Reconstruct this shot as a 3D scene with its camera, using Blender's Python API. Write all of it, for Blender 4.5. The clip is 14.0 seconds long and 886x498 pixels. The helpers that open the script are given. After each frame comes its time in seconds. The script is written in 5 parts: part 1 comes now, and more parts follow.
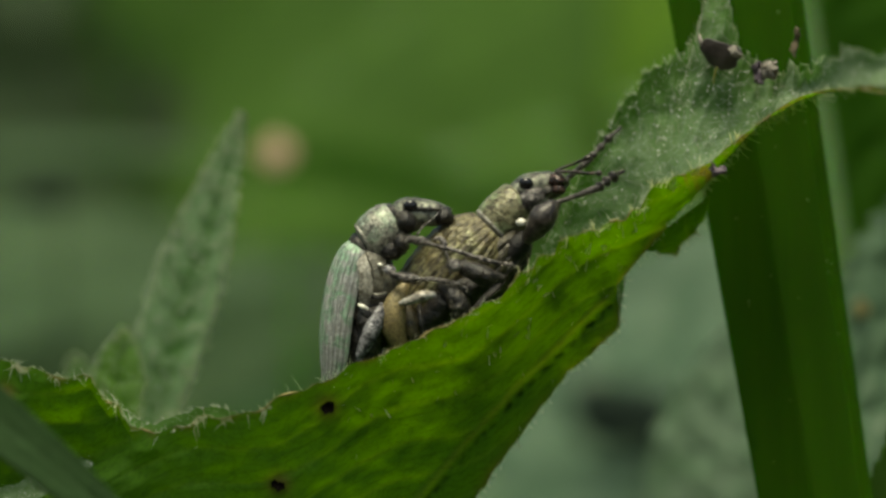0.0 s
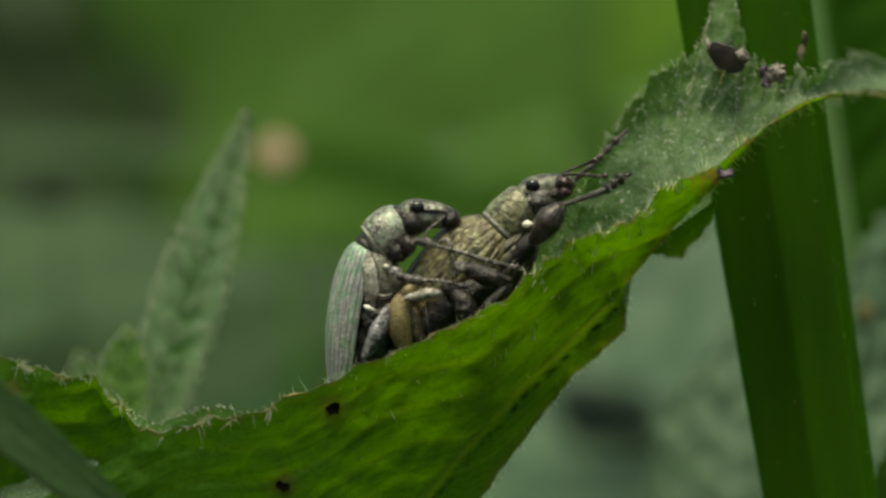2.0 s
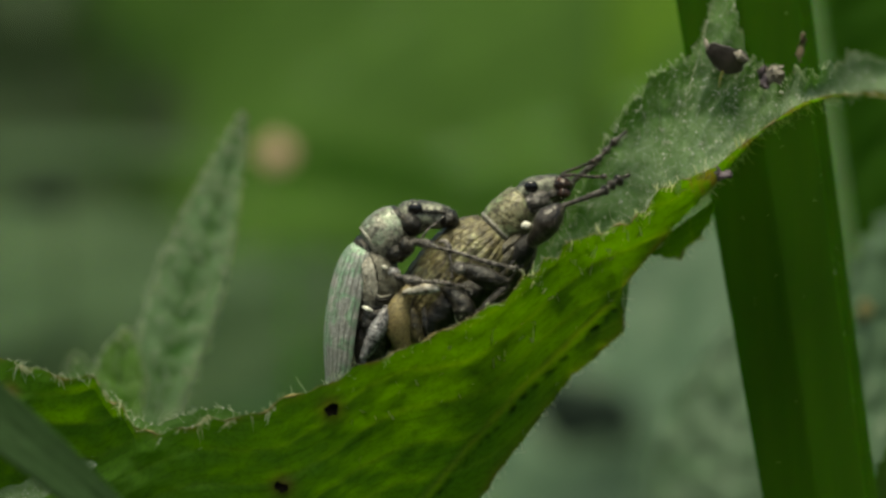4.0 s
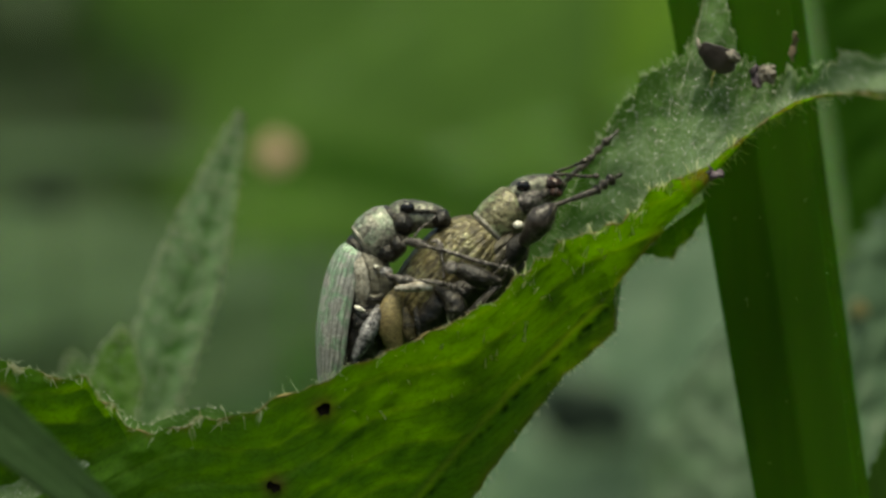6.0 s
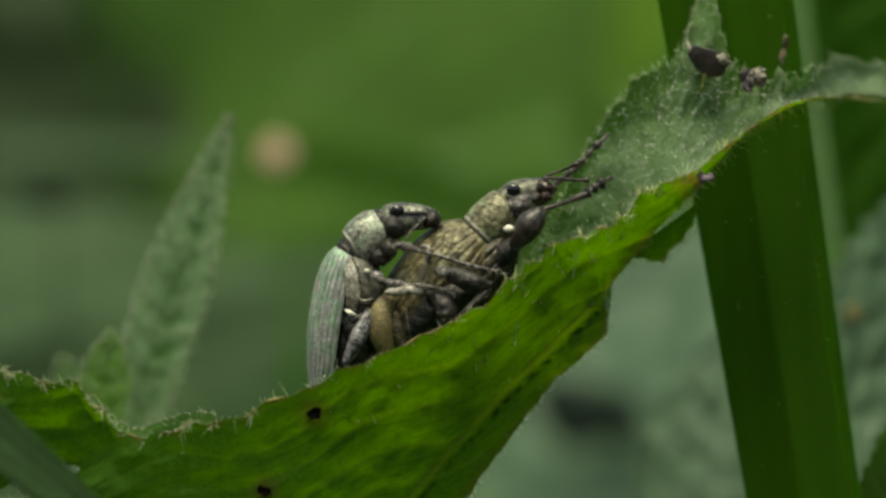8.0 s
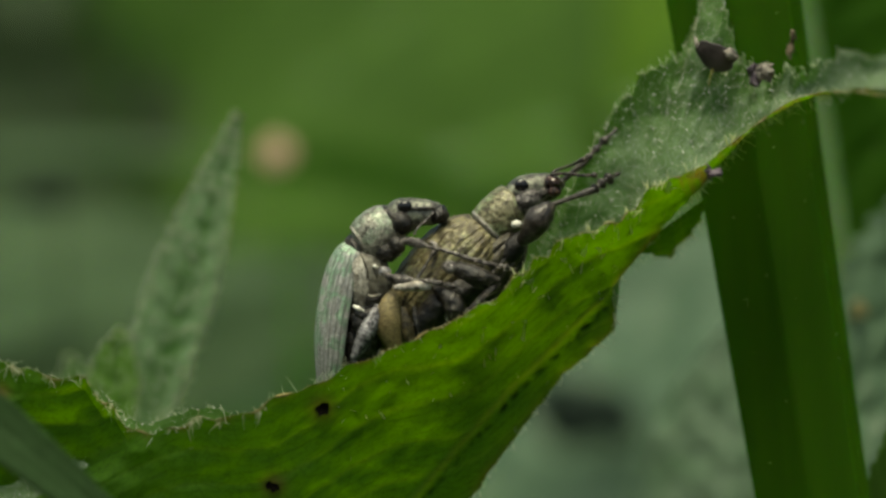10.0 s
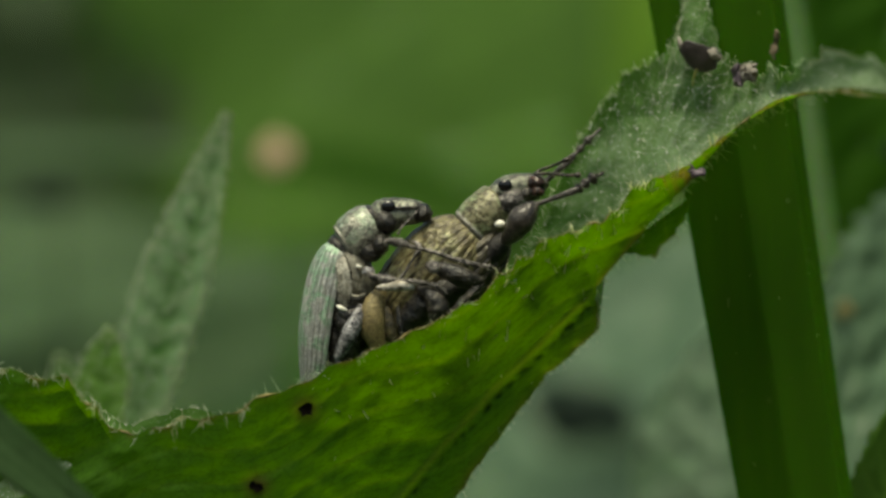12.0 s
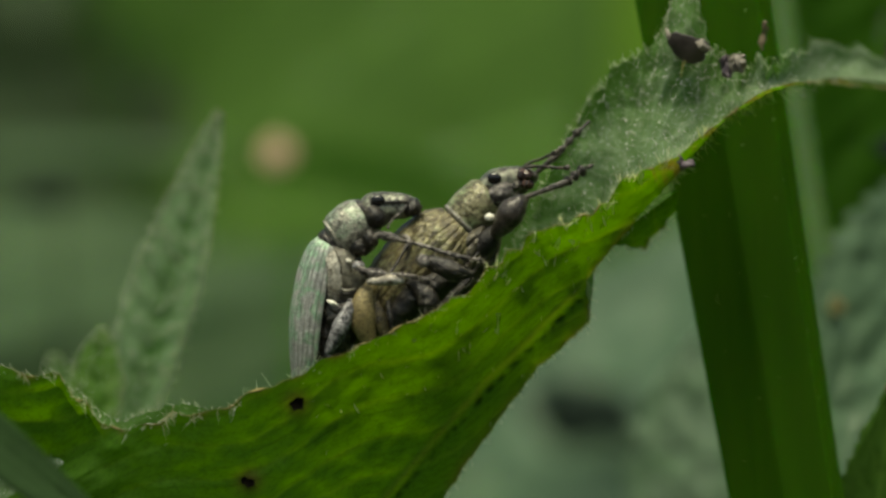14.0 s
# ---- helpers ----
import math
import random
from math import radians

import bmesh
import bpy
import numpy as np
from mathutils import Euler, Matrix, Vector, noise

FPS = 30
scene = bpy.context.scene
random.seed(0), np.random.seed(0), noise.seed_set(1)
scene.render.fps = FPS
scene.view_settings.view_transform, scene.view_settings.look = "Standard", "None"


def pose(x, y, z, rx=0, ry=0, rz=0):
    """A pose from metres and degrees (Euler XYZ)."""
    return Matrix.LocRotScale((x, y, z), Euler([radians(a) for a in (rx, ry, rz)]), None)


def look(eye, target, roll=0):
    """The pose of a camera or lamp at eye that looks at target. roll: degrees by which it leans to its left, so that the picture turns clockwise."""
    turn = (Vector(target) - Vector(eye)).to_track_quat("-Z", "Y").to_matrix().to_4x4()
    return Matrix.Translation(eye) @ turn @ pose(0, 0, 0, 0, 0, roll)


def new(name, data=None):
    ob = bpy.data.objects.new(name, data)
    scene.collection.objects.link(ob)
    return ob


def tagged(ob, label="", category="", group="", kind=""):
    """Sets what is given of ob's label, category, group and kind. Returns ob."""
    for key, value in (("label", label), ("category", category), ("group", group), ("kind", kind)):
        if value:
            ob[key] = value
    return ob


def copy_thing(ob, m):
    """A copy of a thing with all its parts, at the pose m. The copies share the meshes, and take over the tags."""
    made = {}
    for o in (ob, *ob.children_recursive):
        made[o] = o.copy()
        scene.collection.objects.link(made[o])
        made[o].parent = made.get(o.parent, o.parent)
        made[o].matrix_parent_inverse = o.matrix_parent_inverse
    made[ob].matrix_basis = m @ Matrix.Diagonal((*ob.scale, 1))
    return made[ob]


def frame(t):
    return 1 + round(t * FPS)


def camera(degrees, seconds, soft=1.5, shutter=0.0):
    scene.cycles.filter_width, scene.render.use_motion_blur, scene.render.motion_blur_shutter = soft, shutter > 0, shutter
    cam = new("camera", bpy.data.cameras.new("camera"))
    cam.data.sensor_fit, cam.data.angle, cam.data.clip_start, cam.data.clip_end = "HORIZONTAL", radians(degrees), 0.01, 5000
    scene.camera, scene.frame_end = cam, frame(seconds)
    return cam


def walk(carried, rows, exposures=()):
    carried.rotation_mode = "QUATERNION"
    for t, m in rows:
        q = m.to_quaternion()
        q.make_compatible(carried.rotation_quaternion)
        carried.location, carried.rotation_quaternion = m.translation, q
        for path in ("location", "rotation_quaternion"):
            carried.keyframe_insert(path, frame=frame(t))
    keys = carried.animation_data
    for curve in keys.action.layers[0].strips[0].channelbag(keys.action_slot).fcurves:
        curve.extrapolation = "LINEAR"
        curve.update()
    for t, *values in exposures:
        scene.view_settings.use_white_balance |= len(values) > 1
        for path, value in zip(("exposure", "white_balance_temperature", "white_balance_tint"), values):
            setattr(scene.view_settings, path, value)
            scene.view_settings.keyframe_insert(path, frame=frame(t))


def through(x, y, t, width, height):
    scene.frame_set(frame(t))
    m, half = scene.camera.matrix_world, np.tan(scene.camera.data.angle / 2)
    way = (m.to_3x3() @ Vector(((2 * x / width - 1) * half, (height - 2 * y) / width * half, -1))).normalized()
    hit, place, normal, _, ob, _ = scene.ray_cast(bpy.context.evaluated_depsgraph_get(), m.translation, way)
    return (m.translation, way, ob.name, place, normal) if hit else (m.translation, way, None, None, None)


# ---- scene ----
# The camera stands still on its support, close to the leaf.
cam = camera(11.94, 14.0, soft=2.8)
cam.data.dof.use_dof = True
cam.data.dof.focus_distance = 0.1498
cam.data.dof.aperture_fstop = 42.0
walk(cam, [(0, pose(0, 0, 0.40, 90, 0, 0)), (14, pose(0, 0, 0.40, 90, 0, 0))], exposures=[(0, 0.0, 7900, -6), (14, 0.0, 7900, -6)])

# Light: an overcast sky, with the brightest part above and behind the plants.
world = bpy.data.worlds.new("sky")
scene.world = world
world.use_nodes = True
wn = world.node_tree.nodes
sky = wn.new("ShaderNodeTexSky")
sky.sky_type = "NISHITA"
sky.sun_disc = False
sky.sun_elevation = radians(72)
sky.sun_rotation = radians(192)
sky.dust_density = 4.0
world.node_tree.links.new(sky.outputs[0], wn["Background"].inputs[0])
wn["Background"].inputs[1].default_value = 0.15
sun_data = bpy.data.lights.new("sun", "SUN")
sun_data.energy = 3.4
sun_data.angle = radians(28)
sun_data.color = (1.0, 0.96, 0.88)
sun = new("sun", sun_data)
sun.matrix_world = look((-0.06, -0.14, 1.30), (0, 0.15, 0.40))

# Plan coordinates are millimetres about the subject: x to the right, y away, z up.
ORIGIN = Vector((0, 0.15, 0.40))
PIVOT = {}


def world_at(p):
    return Vector(p) * 0.001 + ORIGIN


# ---- materials ----
def material(name, rough=0.6, metal=0.0):
    m = bpy.data.materials.new(name)
    m.use_nodes = True
    nt = m.node_tree
    b = nt.nodes["Principled BSDF"]
    b.inputs["Roughness"].default_value = rough
    b.inputs["Metallic"].default_value = metal
    return m, nt, b


def node(nt, kind, **values):
    n = nt.nodes.new(kind)
    for k, v in values.items():
        n.inputs[k.replace("_", " ")].default_value = v
    return n


def coords(nt, scale, kind="Object", rot=(0, 0, 0)):
    tc = nt.nodes.new("ShaderNodeTexCoord")
    mp = nt.nodes.new("ShaderNodeMapping")
    mp.inputs["Scale"].default_value = scale if hasattr(scale, "__len__") else (scale,) * 3
    mp.inputs["Rotation"].default_value = rot
    nt.links.new(tc.outputs[kind], mp.inputs[0])
    return mp.outputs[0]


def noise_tex(nt, vec, scale, detail=4.0, rough=0.55):
    n = node(nt, "ShaderNodeTexNoise", Scale=scale, Detail=detail, Roughness=rough)
    nt.links.new(vec, n.inputs["Vector"])
    return n.outputs["Fac"]


def ramp(nt, fac, stops):
    r = nt.nodes.new("ShaderNodeValToRGB")
    el = r.color_ramp.elements
    while len(el) < len(stops):
        el.new(0.5)
    for e, (p, c) in zip(el, stops):
        e.position = p
        e.color = (*c, 1)
    nt.links.new(fac, r.inputs[0])
    return r.outputs[0]


def mix(nt, fac, a, b, mode="MIX"):
    n = nt.nodes.new("ShaderNodeMix")
    n.data_type = "RGBA"
    n.blend_type = mode
    for sock, val in ((0, fac), (6, a), (7, b)):
        if isinstance(val, (int, float)):
            n.inputs[sock].default_value = val
        elif isinstance(val, tuple):
            n.inputs[sock].default_value = (*val, 1)
        else:
            nt.links.new(val, n.inputs[sock])
    return n.outputs[2]


def bump(nt, b, height, strength, dist):
    n = node(nt, "ShaderNodeBump", Strength=strength, Distance=dist)
    nt.links.new(height, n.inputs["Height"])
    nt.links.new(n.outputs[0], b.inputs["Normal"])
    return n


def stretched(nt, vec, scale):
    mp = nt.nodes.new("ShaderNodeMapping")
    mp.inputs["Scale"].default_value = scale
    nt.links.new(vec, mp.inputs[0])
    return mp.outputs[0]


def contour(nt, vec, scale, width):
    """Thin dark winding lines on white, as between the puckers of a leaf."""
    n = noise_tex(nt, vec, scale, 2, 0.5)
    off = nt.nodes.new("ShaderNodeMath")
    off.operation = "SUBTRACT"
    nt.links.new(n, off.inputs[0])
    off.inputs[1].default_value = 0.5
    size = nt.nodes.new("ShaderNodeMath")
    size.operation = "ABSOLUTE"
    nt.links.new(off.outputs[0], size.inputs[0])
    return ramp(nt, size.outputs[0], [(0.004, (0, 0, 0)), (width, (1, 1, 1))])


def furrows(nt, vec, scale, waver, width):
    """Wavering, roughly even dark furrows on white, about 0.3 of a unit apart."""
    w = nt.nodes.new("ShaderNodeTexWave")
    w.wave_type, w.bands_direction, w.wave_profile = "BANDS", "Y", "SIN"
    for key, value in (("Scale", scale), ("Distortion", waver), ("Detail", 2.5), ("Detail Scale", 1.1), ("Detail Roughness", 0.55)):
        w.inputs[key].default_value = value
    nt.links.new(vec, w.inputs["Vector"])
    return ramp(nt, w.outputs["Fac"], [(0.03, (0.12, 0.12, 0.12)), (width, (1, 1, 1))])


def leaf_material(name, dark, light, thin, through=0.45, rough=0.55, blotch=120.0, veins=True, gloss=0.4, ripple=False, silver=None):
    """A living leaf: colour in blotches, paler veins, light let through in the colour 'thin'."""
    m, nt, b = material(name, rough)
    b.inputs["Specular IOR Level"].default_value = gloss
    vec = coords(nt, 1.0)
    big = noise_tex(nt, vec, blotch, 3)
    fine = noise_tex(nt, vec, 2600, 3)
    col = ramp(nt, big, [(0.3, dark), (0.7, light)])
    col = mix(nt, 0.35, col, ramp(nt, fine, [(0.35, (0.35, 0.35, 0.35)), (0.65, (1, 1, 1))]), "MULTIPLY")
    tcol = mix(nt, 0.3, thin, ramp(nt, big, [(0.3, (0.35, 0.4, 0.3)), (0.7, (1, 1, 1))]), "MULTIPLY")
    if veins:
        at = nt.nodes.new("ShaderNodeAttribute")
        at.attribute_name = "vein"
        col = mix(nt, at.outputs["Fac"], col, tuple(min(1, c * 1.25 + 0.01) for c in light))
        tcol = mix(nt, at.outputs["Fac"], tcol, (thin[0] * 1.35, thin[1] * 1.0, thin[2]))
        # Creases carry their shade in the colour, reflected and let through.
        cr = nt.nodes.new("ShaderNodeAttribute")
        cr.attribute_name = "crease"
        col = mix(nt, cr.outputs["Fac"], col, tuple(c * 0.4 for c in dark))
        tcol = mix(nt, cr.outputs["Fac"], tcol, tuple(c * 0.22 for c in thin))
    relief, deep = fine, 0.00012
    if ripple:
        grow = nt.nodes.new("ShaderNodeAttribute")
        grow.attribute_name = "flow"
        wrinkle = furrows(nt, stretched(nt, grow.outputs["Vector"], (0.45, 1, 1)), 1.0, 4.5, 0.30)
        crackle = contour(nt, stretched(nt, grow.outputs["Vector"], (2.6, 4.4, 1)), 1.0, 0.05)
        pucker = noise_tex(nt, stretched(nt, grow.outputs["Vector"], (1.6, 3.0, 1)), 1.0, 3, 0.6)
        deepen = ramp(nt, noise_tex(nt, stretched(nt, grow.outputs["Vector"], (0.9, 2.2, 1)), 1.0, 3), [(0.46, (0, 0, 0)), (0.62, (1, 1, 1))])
        # Shade of the wrinkles goes into the colour; the bump stays slight.
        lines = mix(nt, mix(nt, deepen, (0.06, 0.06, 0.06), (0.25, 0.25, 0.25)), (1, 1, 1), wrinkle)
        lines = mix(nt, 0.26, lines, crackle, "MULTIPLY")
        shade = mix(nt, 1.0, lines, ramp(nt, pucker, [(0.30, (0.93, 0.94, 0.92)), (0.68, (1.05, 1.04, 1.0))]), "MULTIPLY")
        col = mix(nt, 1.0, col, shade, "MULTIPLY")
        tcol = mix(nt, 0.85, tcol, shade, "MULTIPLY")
        relief, deep = lines, 0.00008
    if veins:
        br = nt.nodes.new("ShaderNodeAttribute")
        br.attribute_name = "browned"
        col = mix(nt, br.outputs["Fac"], col, (0.16, 0.105, 0.035))
        tcol = mix(nt, br.outputs["Fac"], tcol, (0.22, 0.13, 0.02))
    if silver:
        sv = nt.nodes.new("ShaderNodeAttribute")
        sv.attribute_name = "silver"
        frost = noise_tex(nt, vec, 5200, 3, 0.7)
        veil = nt.nodes.new("ShaderNodeMath")
        veil.operation = "MULTIPLY"
        nt.links.new(sv.outputs["Fac"], veil.inputs[0])
        nt.links.new(ramp(nt, frost, [(0.36, (0.25, 0.25, 0.25)), (0.64, (1, 1, 1))]), veil.inputs[1])
        col = mix(nt, veil.outputs[0], col, silver)
    nt.links.new(col, b.inputs["Base Color"])
    bump(nt, b, relief, 0.12 if ripple else 0.35, deep)
    tr = nt.nodes.new("ShaderNodeBsdfTranslucent")
    nt.links.new(tcol, tr.inputs["Color"])
    mx = nt.nodes.new("ShaderNodeMixShader")
    mx.inputs[0].default_value = through
    nt.links.new(b.outputs[0], mx.inputs[1])
    nt.links.new(tr.outputs[0], mx.inputs[2])
    nt.links.new(mx.outputs[0], nt.nodes["Material Output"].inputs[0])
    return m


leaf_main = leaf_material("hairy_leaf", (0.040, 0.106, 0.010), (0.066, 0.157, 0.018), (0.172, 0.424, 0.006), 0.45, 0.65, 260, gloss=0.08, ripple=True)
leaf_upper = leaf_material("downy_leaf", (0.058, 0.135, 0.024), (0.095, 0.19, 0.05), (0.15, 0.42, 0.012), 0.3, 0.6, 700, gloss=0.2, silver=(0.36, 0.44, 0.35))
leaf_pale = leaf_material("pale_leaf", (0.10, 0.20, 0.065), (0.17, 0.30, 0.11), (0.16, 0.44, 0.03), 0.4, 0.5, 160)
leaf_silver = leaf_material("silvery_leaf", (0.030, 0.135, 0.004), (0.155, 0.25, 0.13), (0.15, 0.5, 0.02), 0.35, 0.55, 1000, gloss=0.2)
leaf_fresh = leaf_material("fresh_leaf", (0.06, 0.20, 0.005), (0.15, 0.28, 0.07), (0.17, 0.46, 0.01), 0.4, 0.6, 1100, gloss=0.2)
leaf_dusty = leaf_material("dusty_leaf", (0.033, 0.073, 0.025), (0.056, 0.103, 0.041), (0.06, 0.16, 0.015), 0.25, 0.6, 60, gloss=0.25)
leaf_light = leaf_material("light_green_leaf", (0.075, 0.175, 0.008), (0.125, 0.25, 0.02), (0.20, 0.5, 0.006), 0.4, 0.65, 60, gloss=0.2)
leaf_mealy = leaf_material("mealy_leaf", (0.034, 0.092, 0.040), (0.102, 0.178, 0.108), (0.07, 0.2, 0.03), 0.25, 0.55, 230)
leaf_crinkled = leaf_material("crinkled_leaf", (0.16, 0.29, 0.15), (0.29, 0.41, 0.28), (0.18, 0.42, 0.09), 0.25, 0.45, 420, gloss=0.4)
leaf_back = leaf_material("broad_leaf", (0.030, 0.088, 0.006), (0.060, 0.145, 0.012), (0.10, 0.30, 0.004), 0.4, 0.7, 60, gloss=0.2)
leaf_grey = leaf_material("grey_green_leaf", (0.072, 0.140, 0.068), (0.108, 0.190, 0.104), (0.06, 0.2, 0.03), 0.25, 0.5, 90)
leaf_grass = leaf_material("grass_blade", (0.024, 0.060, 0.015), (0.036, 0.080, 0.025), (0.042, 0.135, 0.013), 0.25, 0.6, 90, gloss=0.15)
leaf_deep = leaf_material("deep_green_leaf", (0.028, 0.10, 0.003), (0.050, 0.145, 0.006), (0.11, 0.40, 0.001), 0.5, 0.6, 120, gloss=0.2)
# Dimmer leaf green: the thicket's shade is put into the colour.
leaf_shade = leaf_material("shaded_leaf", (0.02, 0.05, 0.012), (0.045, 0.09, 0.025), (0.05, 0.12, 0.01), 0.25, 0.6, 40)


def stalk_material(name, dark, light, deep=0.004, ribbed=False):
    m, nt, b = material(name, 0.55)
    b.inputs["Specular IOR Level"].default_value = 0.08 if ribbed else 0.18
    streak = noise_tex(nt, coords(nt, (1, 1, 0.02)), 2200, 4)
    patch = noise_tex(nt, coords(nt, 1), 160, 3)
    col = mix(nt, patch, ramp(nt, streak, [(0.3, dark), (0.7, light)]), dark)
    nt.links.new(col, b.inputs["Base Color"])
    # Lengthwise stripes in the colour stand in for unevenly lit sides of the stalk.
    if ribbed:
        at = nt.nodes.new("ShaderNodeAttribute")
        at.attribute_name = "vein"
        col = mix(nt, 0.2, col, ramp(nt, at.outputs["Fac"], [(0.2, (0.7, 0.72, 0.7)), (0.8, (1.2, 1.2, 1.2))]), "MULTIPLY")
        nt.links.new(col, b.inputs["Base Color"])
    b.inputs["Subsurface Weight"].default_value = 0.7
    b.inputs["Subsurface Radius"].default_value = (0.3, 0.8, 0.1)
    b.inputs["Subsurface Scale"].default_value = deep
    bump(nt, b, streak, 0.12, 0.0001)
    return m


stalk_green = stalk_material("green_stalk", (0.030, 0.086, 0.001), (0.053, 0.136, 0.002))
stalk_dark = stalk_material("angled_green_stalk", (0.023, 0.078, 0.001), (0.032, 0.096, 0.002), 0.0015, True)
stalk_yellow = stalk_material("yellowish_stalk", (0.22, 0.22, 0.05), (0.34, 0.34, 0.10))
stalk_pale = stalk_material("pale_stalk", (0.11, 0.19, 0.075), (0.16, 0.24, 0.11))


def scale_material(name, under, stops, metal=0.35, rough=0.42, cell=11000, worn=(0.36, 0.46), grain=5200, relief=0.7, flow=False, spark=0.6):
    """A beetle's cover of tiny shining scales, worn through to the dark cuticle here and there and in the grooves."""
    m, nt, b = material(name, rough, metal)
    vec = coords(nt, 1.0)
    vo = node(nt, "ShaderNodeTexVoronoi", Scale=cell)
    nt.links.new(vec, vo.inputs["Vector"])
    hue = noise_tex(nt, vec, 1100, 4)
    col = ramp(nt, hue, stops)
    sep = nt.nodes.new("ShaderNodeSeparateColor")
    nt.links.new(vo.outputs["Color"], sep.inputs[0])
    col = mix(nt, spark, col, ramp(nt, sep.outputs[0], [(0.1, (0.35, 0.35, 0.35)), (0.9, (1.4, 1.4, 1.4))]), "MULTIPLY")
    if flow:
        fl = nt.nodes.new("ShaderNodeAttribute")
        fl.attribute_name = "flow"
        rub = noise_tex(nt, fl.outputs["Vector"], 1.0, 6, 0.65)
    else:
        rub = noise_tex(nt, vec, grain, 6, 0.7)
    wear = ramp(nt, rub, [(worn[0], (0, 0, 0)), (worn[1], (1, 1, 1))])
    at = nt.nodes.new("ShaderNodeAttribute")
    at.attribute_name = "vein"
    col = mix(nt, wear, under, col)
    nt.links.new(mix(nt, at.outputs["Fac"], col, under), b.inputs["Base Color"])
    hgt = mix(nt, 0.5, rub, vo.outputs["Distance"])
    bump(nt, b, hgt, relief, 0.00006)
    return m


scales_green = scale_material("green_scales", (0.05, 0.048, 0.040), [(0.35, (0.26, 0.25, 0.21)), (0.53, (0.32, 0.32, 0.26)), (0.60, (0.29, 0.36, 0.26)), (0.66, (0.42, 0.42, 0.37))], 0.2, 0.30, worn=(0.36, 0.50), grain=4500)
chest_gold = scale_material("chest_scales", (0.045, 0.036, 0.018), [(0.3, (0.14, 0.125, 0.065)), (0.5, (0.25, 0.24, 0.14)), (0.60, (0.235, 0.29, 0.15)), (0.72, (0.38, 0.37, 0.28))], 0.15, 0.34, 10000, (0.40, 0.54), 3600, 0.6)
leg_gloss = scale_material("glossy_leg", (0.04, 0.038, 0.04), [(0.3, (0.16, 0.155, 0.16)), (0.7, (0.46, 0.45, 0.46))], 0.0, 0.2, 14000, (0.40, 0.60), 5200, 0.5)
leg_pale = scale_material("pale_leg_scales", (0.12, 0.10, 0.08), [(0.3, (0.26, 0.22, 0.14)), (0.7, (0.70, 0.68, 0.64))], 0.0, 0.22, 14000, (0.36, 0.54), 3600, 0.4)
wing_green = scale_material("green_wing_scales", (0.11, 0.115, 0.105), [(0.36, (0.40, 0.405, 0.39)), (0.48, (0.45, 0.46, 0.43)), (0.555, (0.24, 0.43, 0.27)), (0.60, (0.36, 0.48, 0.36)), (0.66, (0.52, 0.51, 0.49))], 0.15, 0.33, worn=(0.32, 0.54), relief=0.35, flow=True, spark=0.35)
wing_gold = scale_material("golden_wing_scales", (0.045, 0.035, 0.018), [(0.3, (0.12, 0.095, 0.042)), (0.5, (0.225, 0.20, 0.095)), (0.62, (0.22, 0.225, 0.11)), (0.75, (0.32, 0.295, 0.19))], 0.12, 0.36, 9000, (0.42, 0.57), 3300, 0.9, True)
scales_plate = scale_material("plate_scales", (0.05, 0.045, 0.03), [(0.3, (0.125, 0.118, 0.09)), (0.7, (0.25, 0.24, 0.19))], 0.1, 0.36, 13000, (0.36, 0.52), 4200, 0.5)
scales_rim = scale_material("rim_scales", (0.08, 0.07, 0.05), [(0.3, (0.25, 0.235, 0.19)), (0.7, (0.40, 0.385, 0.33))], 0.1, 0.36, 13000, (0.34, 0.50), 4200, 0.4)
scales_brown = scale_material("brown_scales", (0.07, 0.05, 0.022), [(0.3, (0.17, 0.13, 0.055)), (0.7, (0.25, 0.20, 0.09))], 0.1, 0.42, 14000, (0.25, 0.4))
scales_grey = scale_material("grey_scales", (0.022, 0.020, 0.017), [(0.3, (0.12, 0.12, 0.09)), (0.55, (0.22, 0.235, 0.17)), (0.75, (0.36, 0.36, 0.30))], 0.15, 0.36, 11000, (0.42, 0.54), 3600)
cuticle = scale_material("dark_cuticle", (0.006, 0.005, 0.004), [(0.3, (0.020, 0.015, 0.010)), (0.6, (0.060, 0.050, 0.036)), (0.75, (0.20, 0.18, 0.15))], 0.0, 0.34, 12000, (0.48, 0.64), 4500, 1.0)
cuticle_brown = scale_material("brown_cuticle", (0.010, 0.006, 0.004), [(0.3, (0.035, 0.022, 0.014)), (0.7, (0.13, 0.095, 0.07))], 0.0, 0.3, 12000, (0.44, 0.62), 4500, 0.9)
cuticle_grey = scale_material("dusty_cuticle", (0.014, 0.011, 0.010), [(0.3, (0.08, 0.068, 0.058)), (0.7, (0.34, 0.31, 0.29))], 0.0, 0.28, 12000, (0.44, 0.58), 4500, 0.9)
# Darker copy of the golden scales: shade on the flank put into colour.
plate_dark = scale_material("shaded_flank_scales", (0.012, 0.009, 0.006), [(0.3, (0.035, 0.028, 0.016)), (0.7, (0.16, 0.14, 0.075))], 0.05, 0.4, 9000, (0.42, 0.60), 3300, 0.9, True)
leg_dark = scale_material("smooth_dark_leg", (0.014, 0.011, 0.009), [(0.3, (0.034, 0.028, 0.023)), (0.7, (0.085, 0.072, 0.060))], 0.0, 0.3, 12000, (0.40, 0.60), 4500, 0.45)
belly_brown = scale_material("belly_brown_scales", (0.022, 0.016, 0.008), [(0.3, (0.085, 0.065, 0.03)), (0.7, (0.17, 0.135, 0.065))], 0.05, 0.45, 11000, (0.40, 0.58), 3800, 1.0)
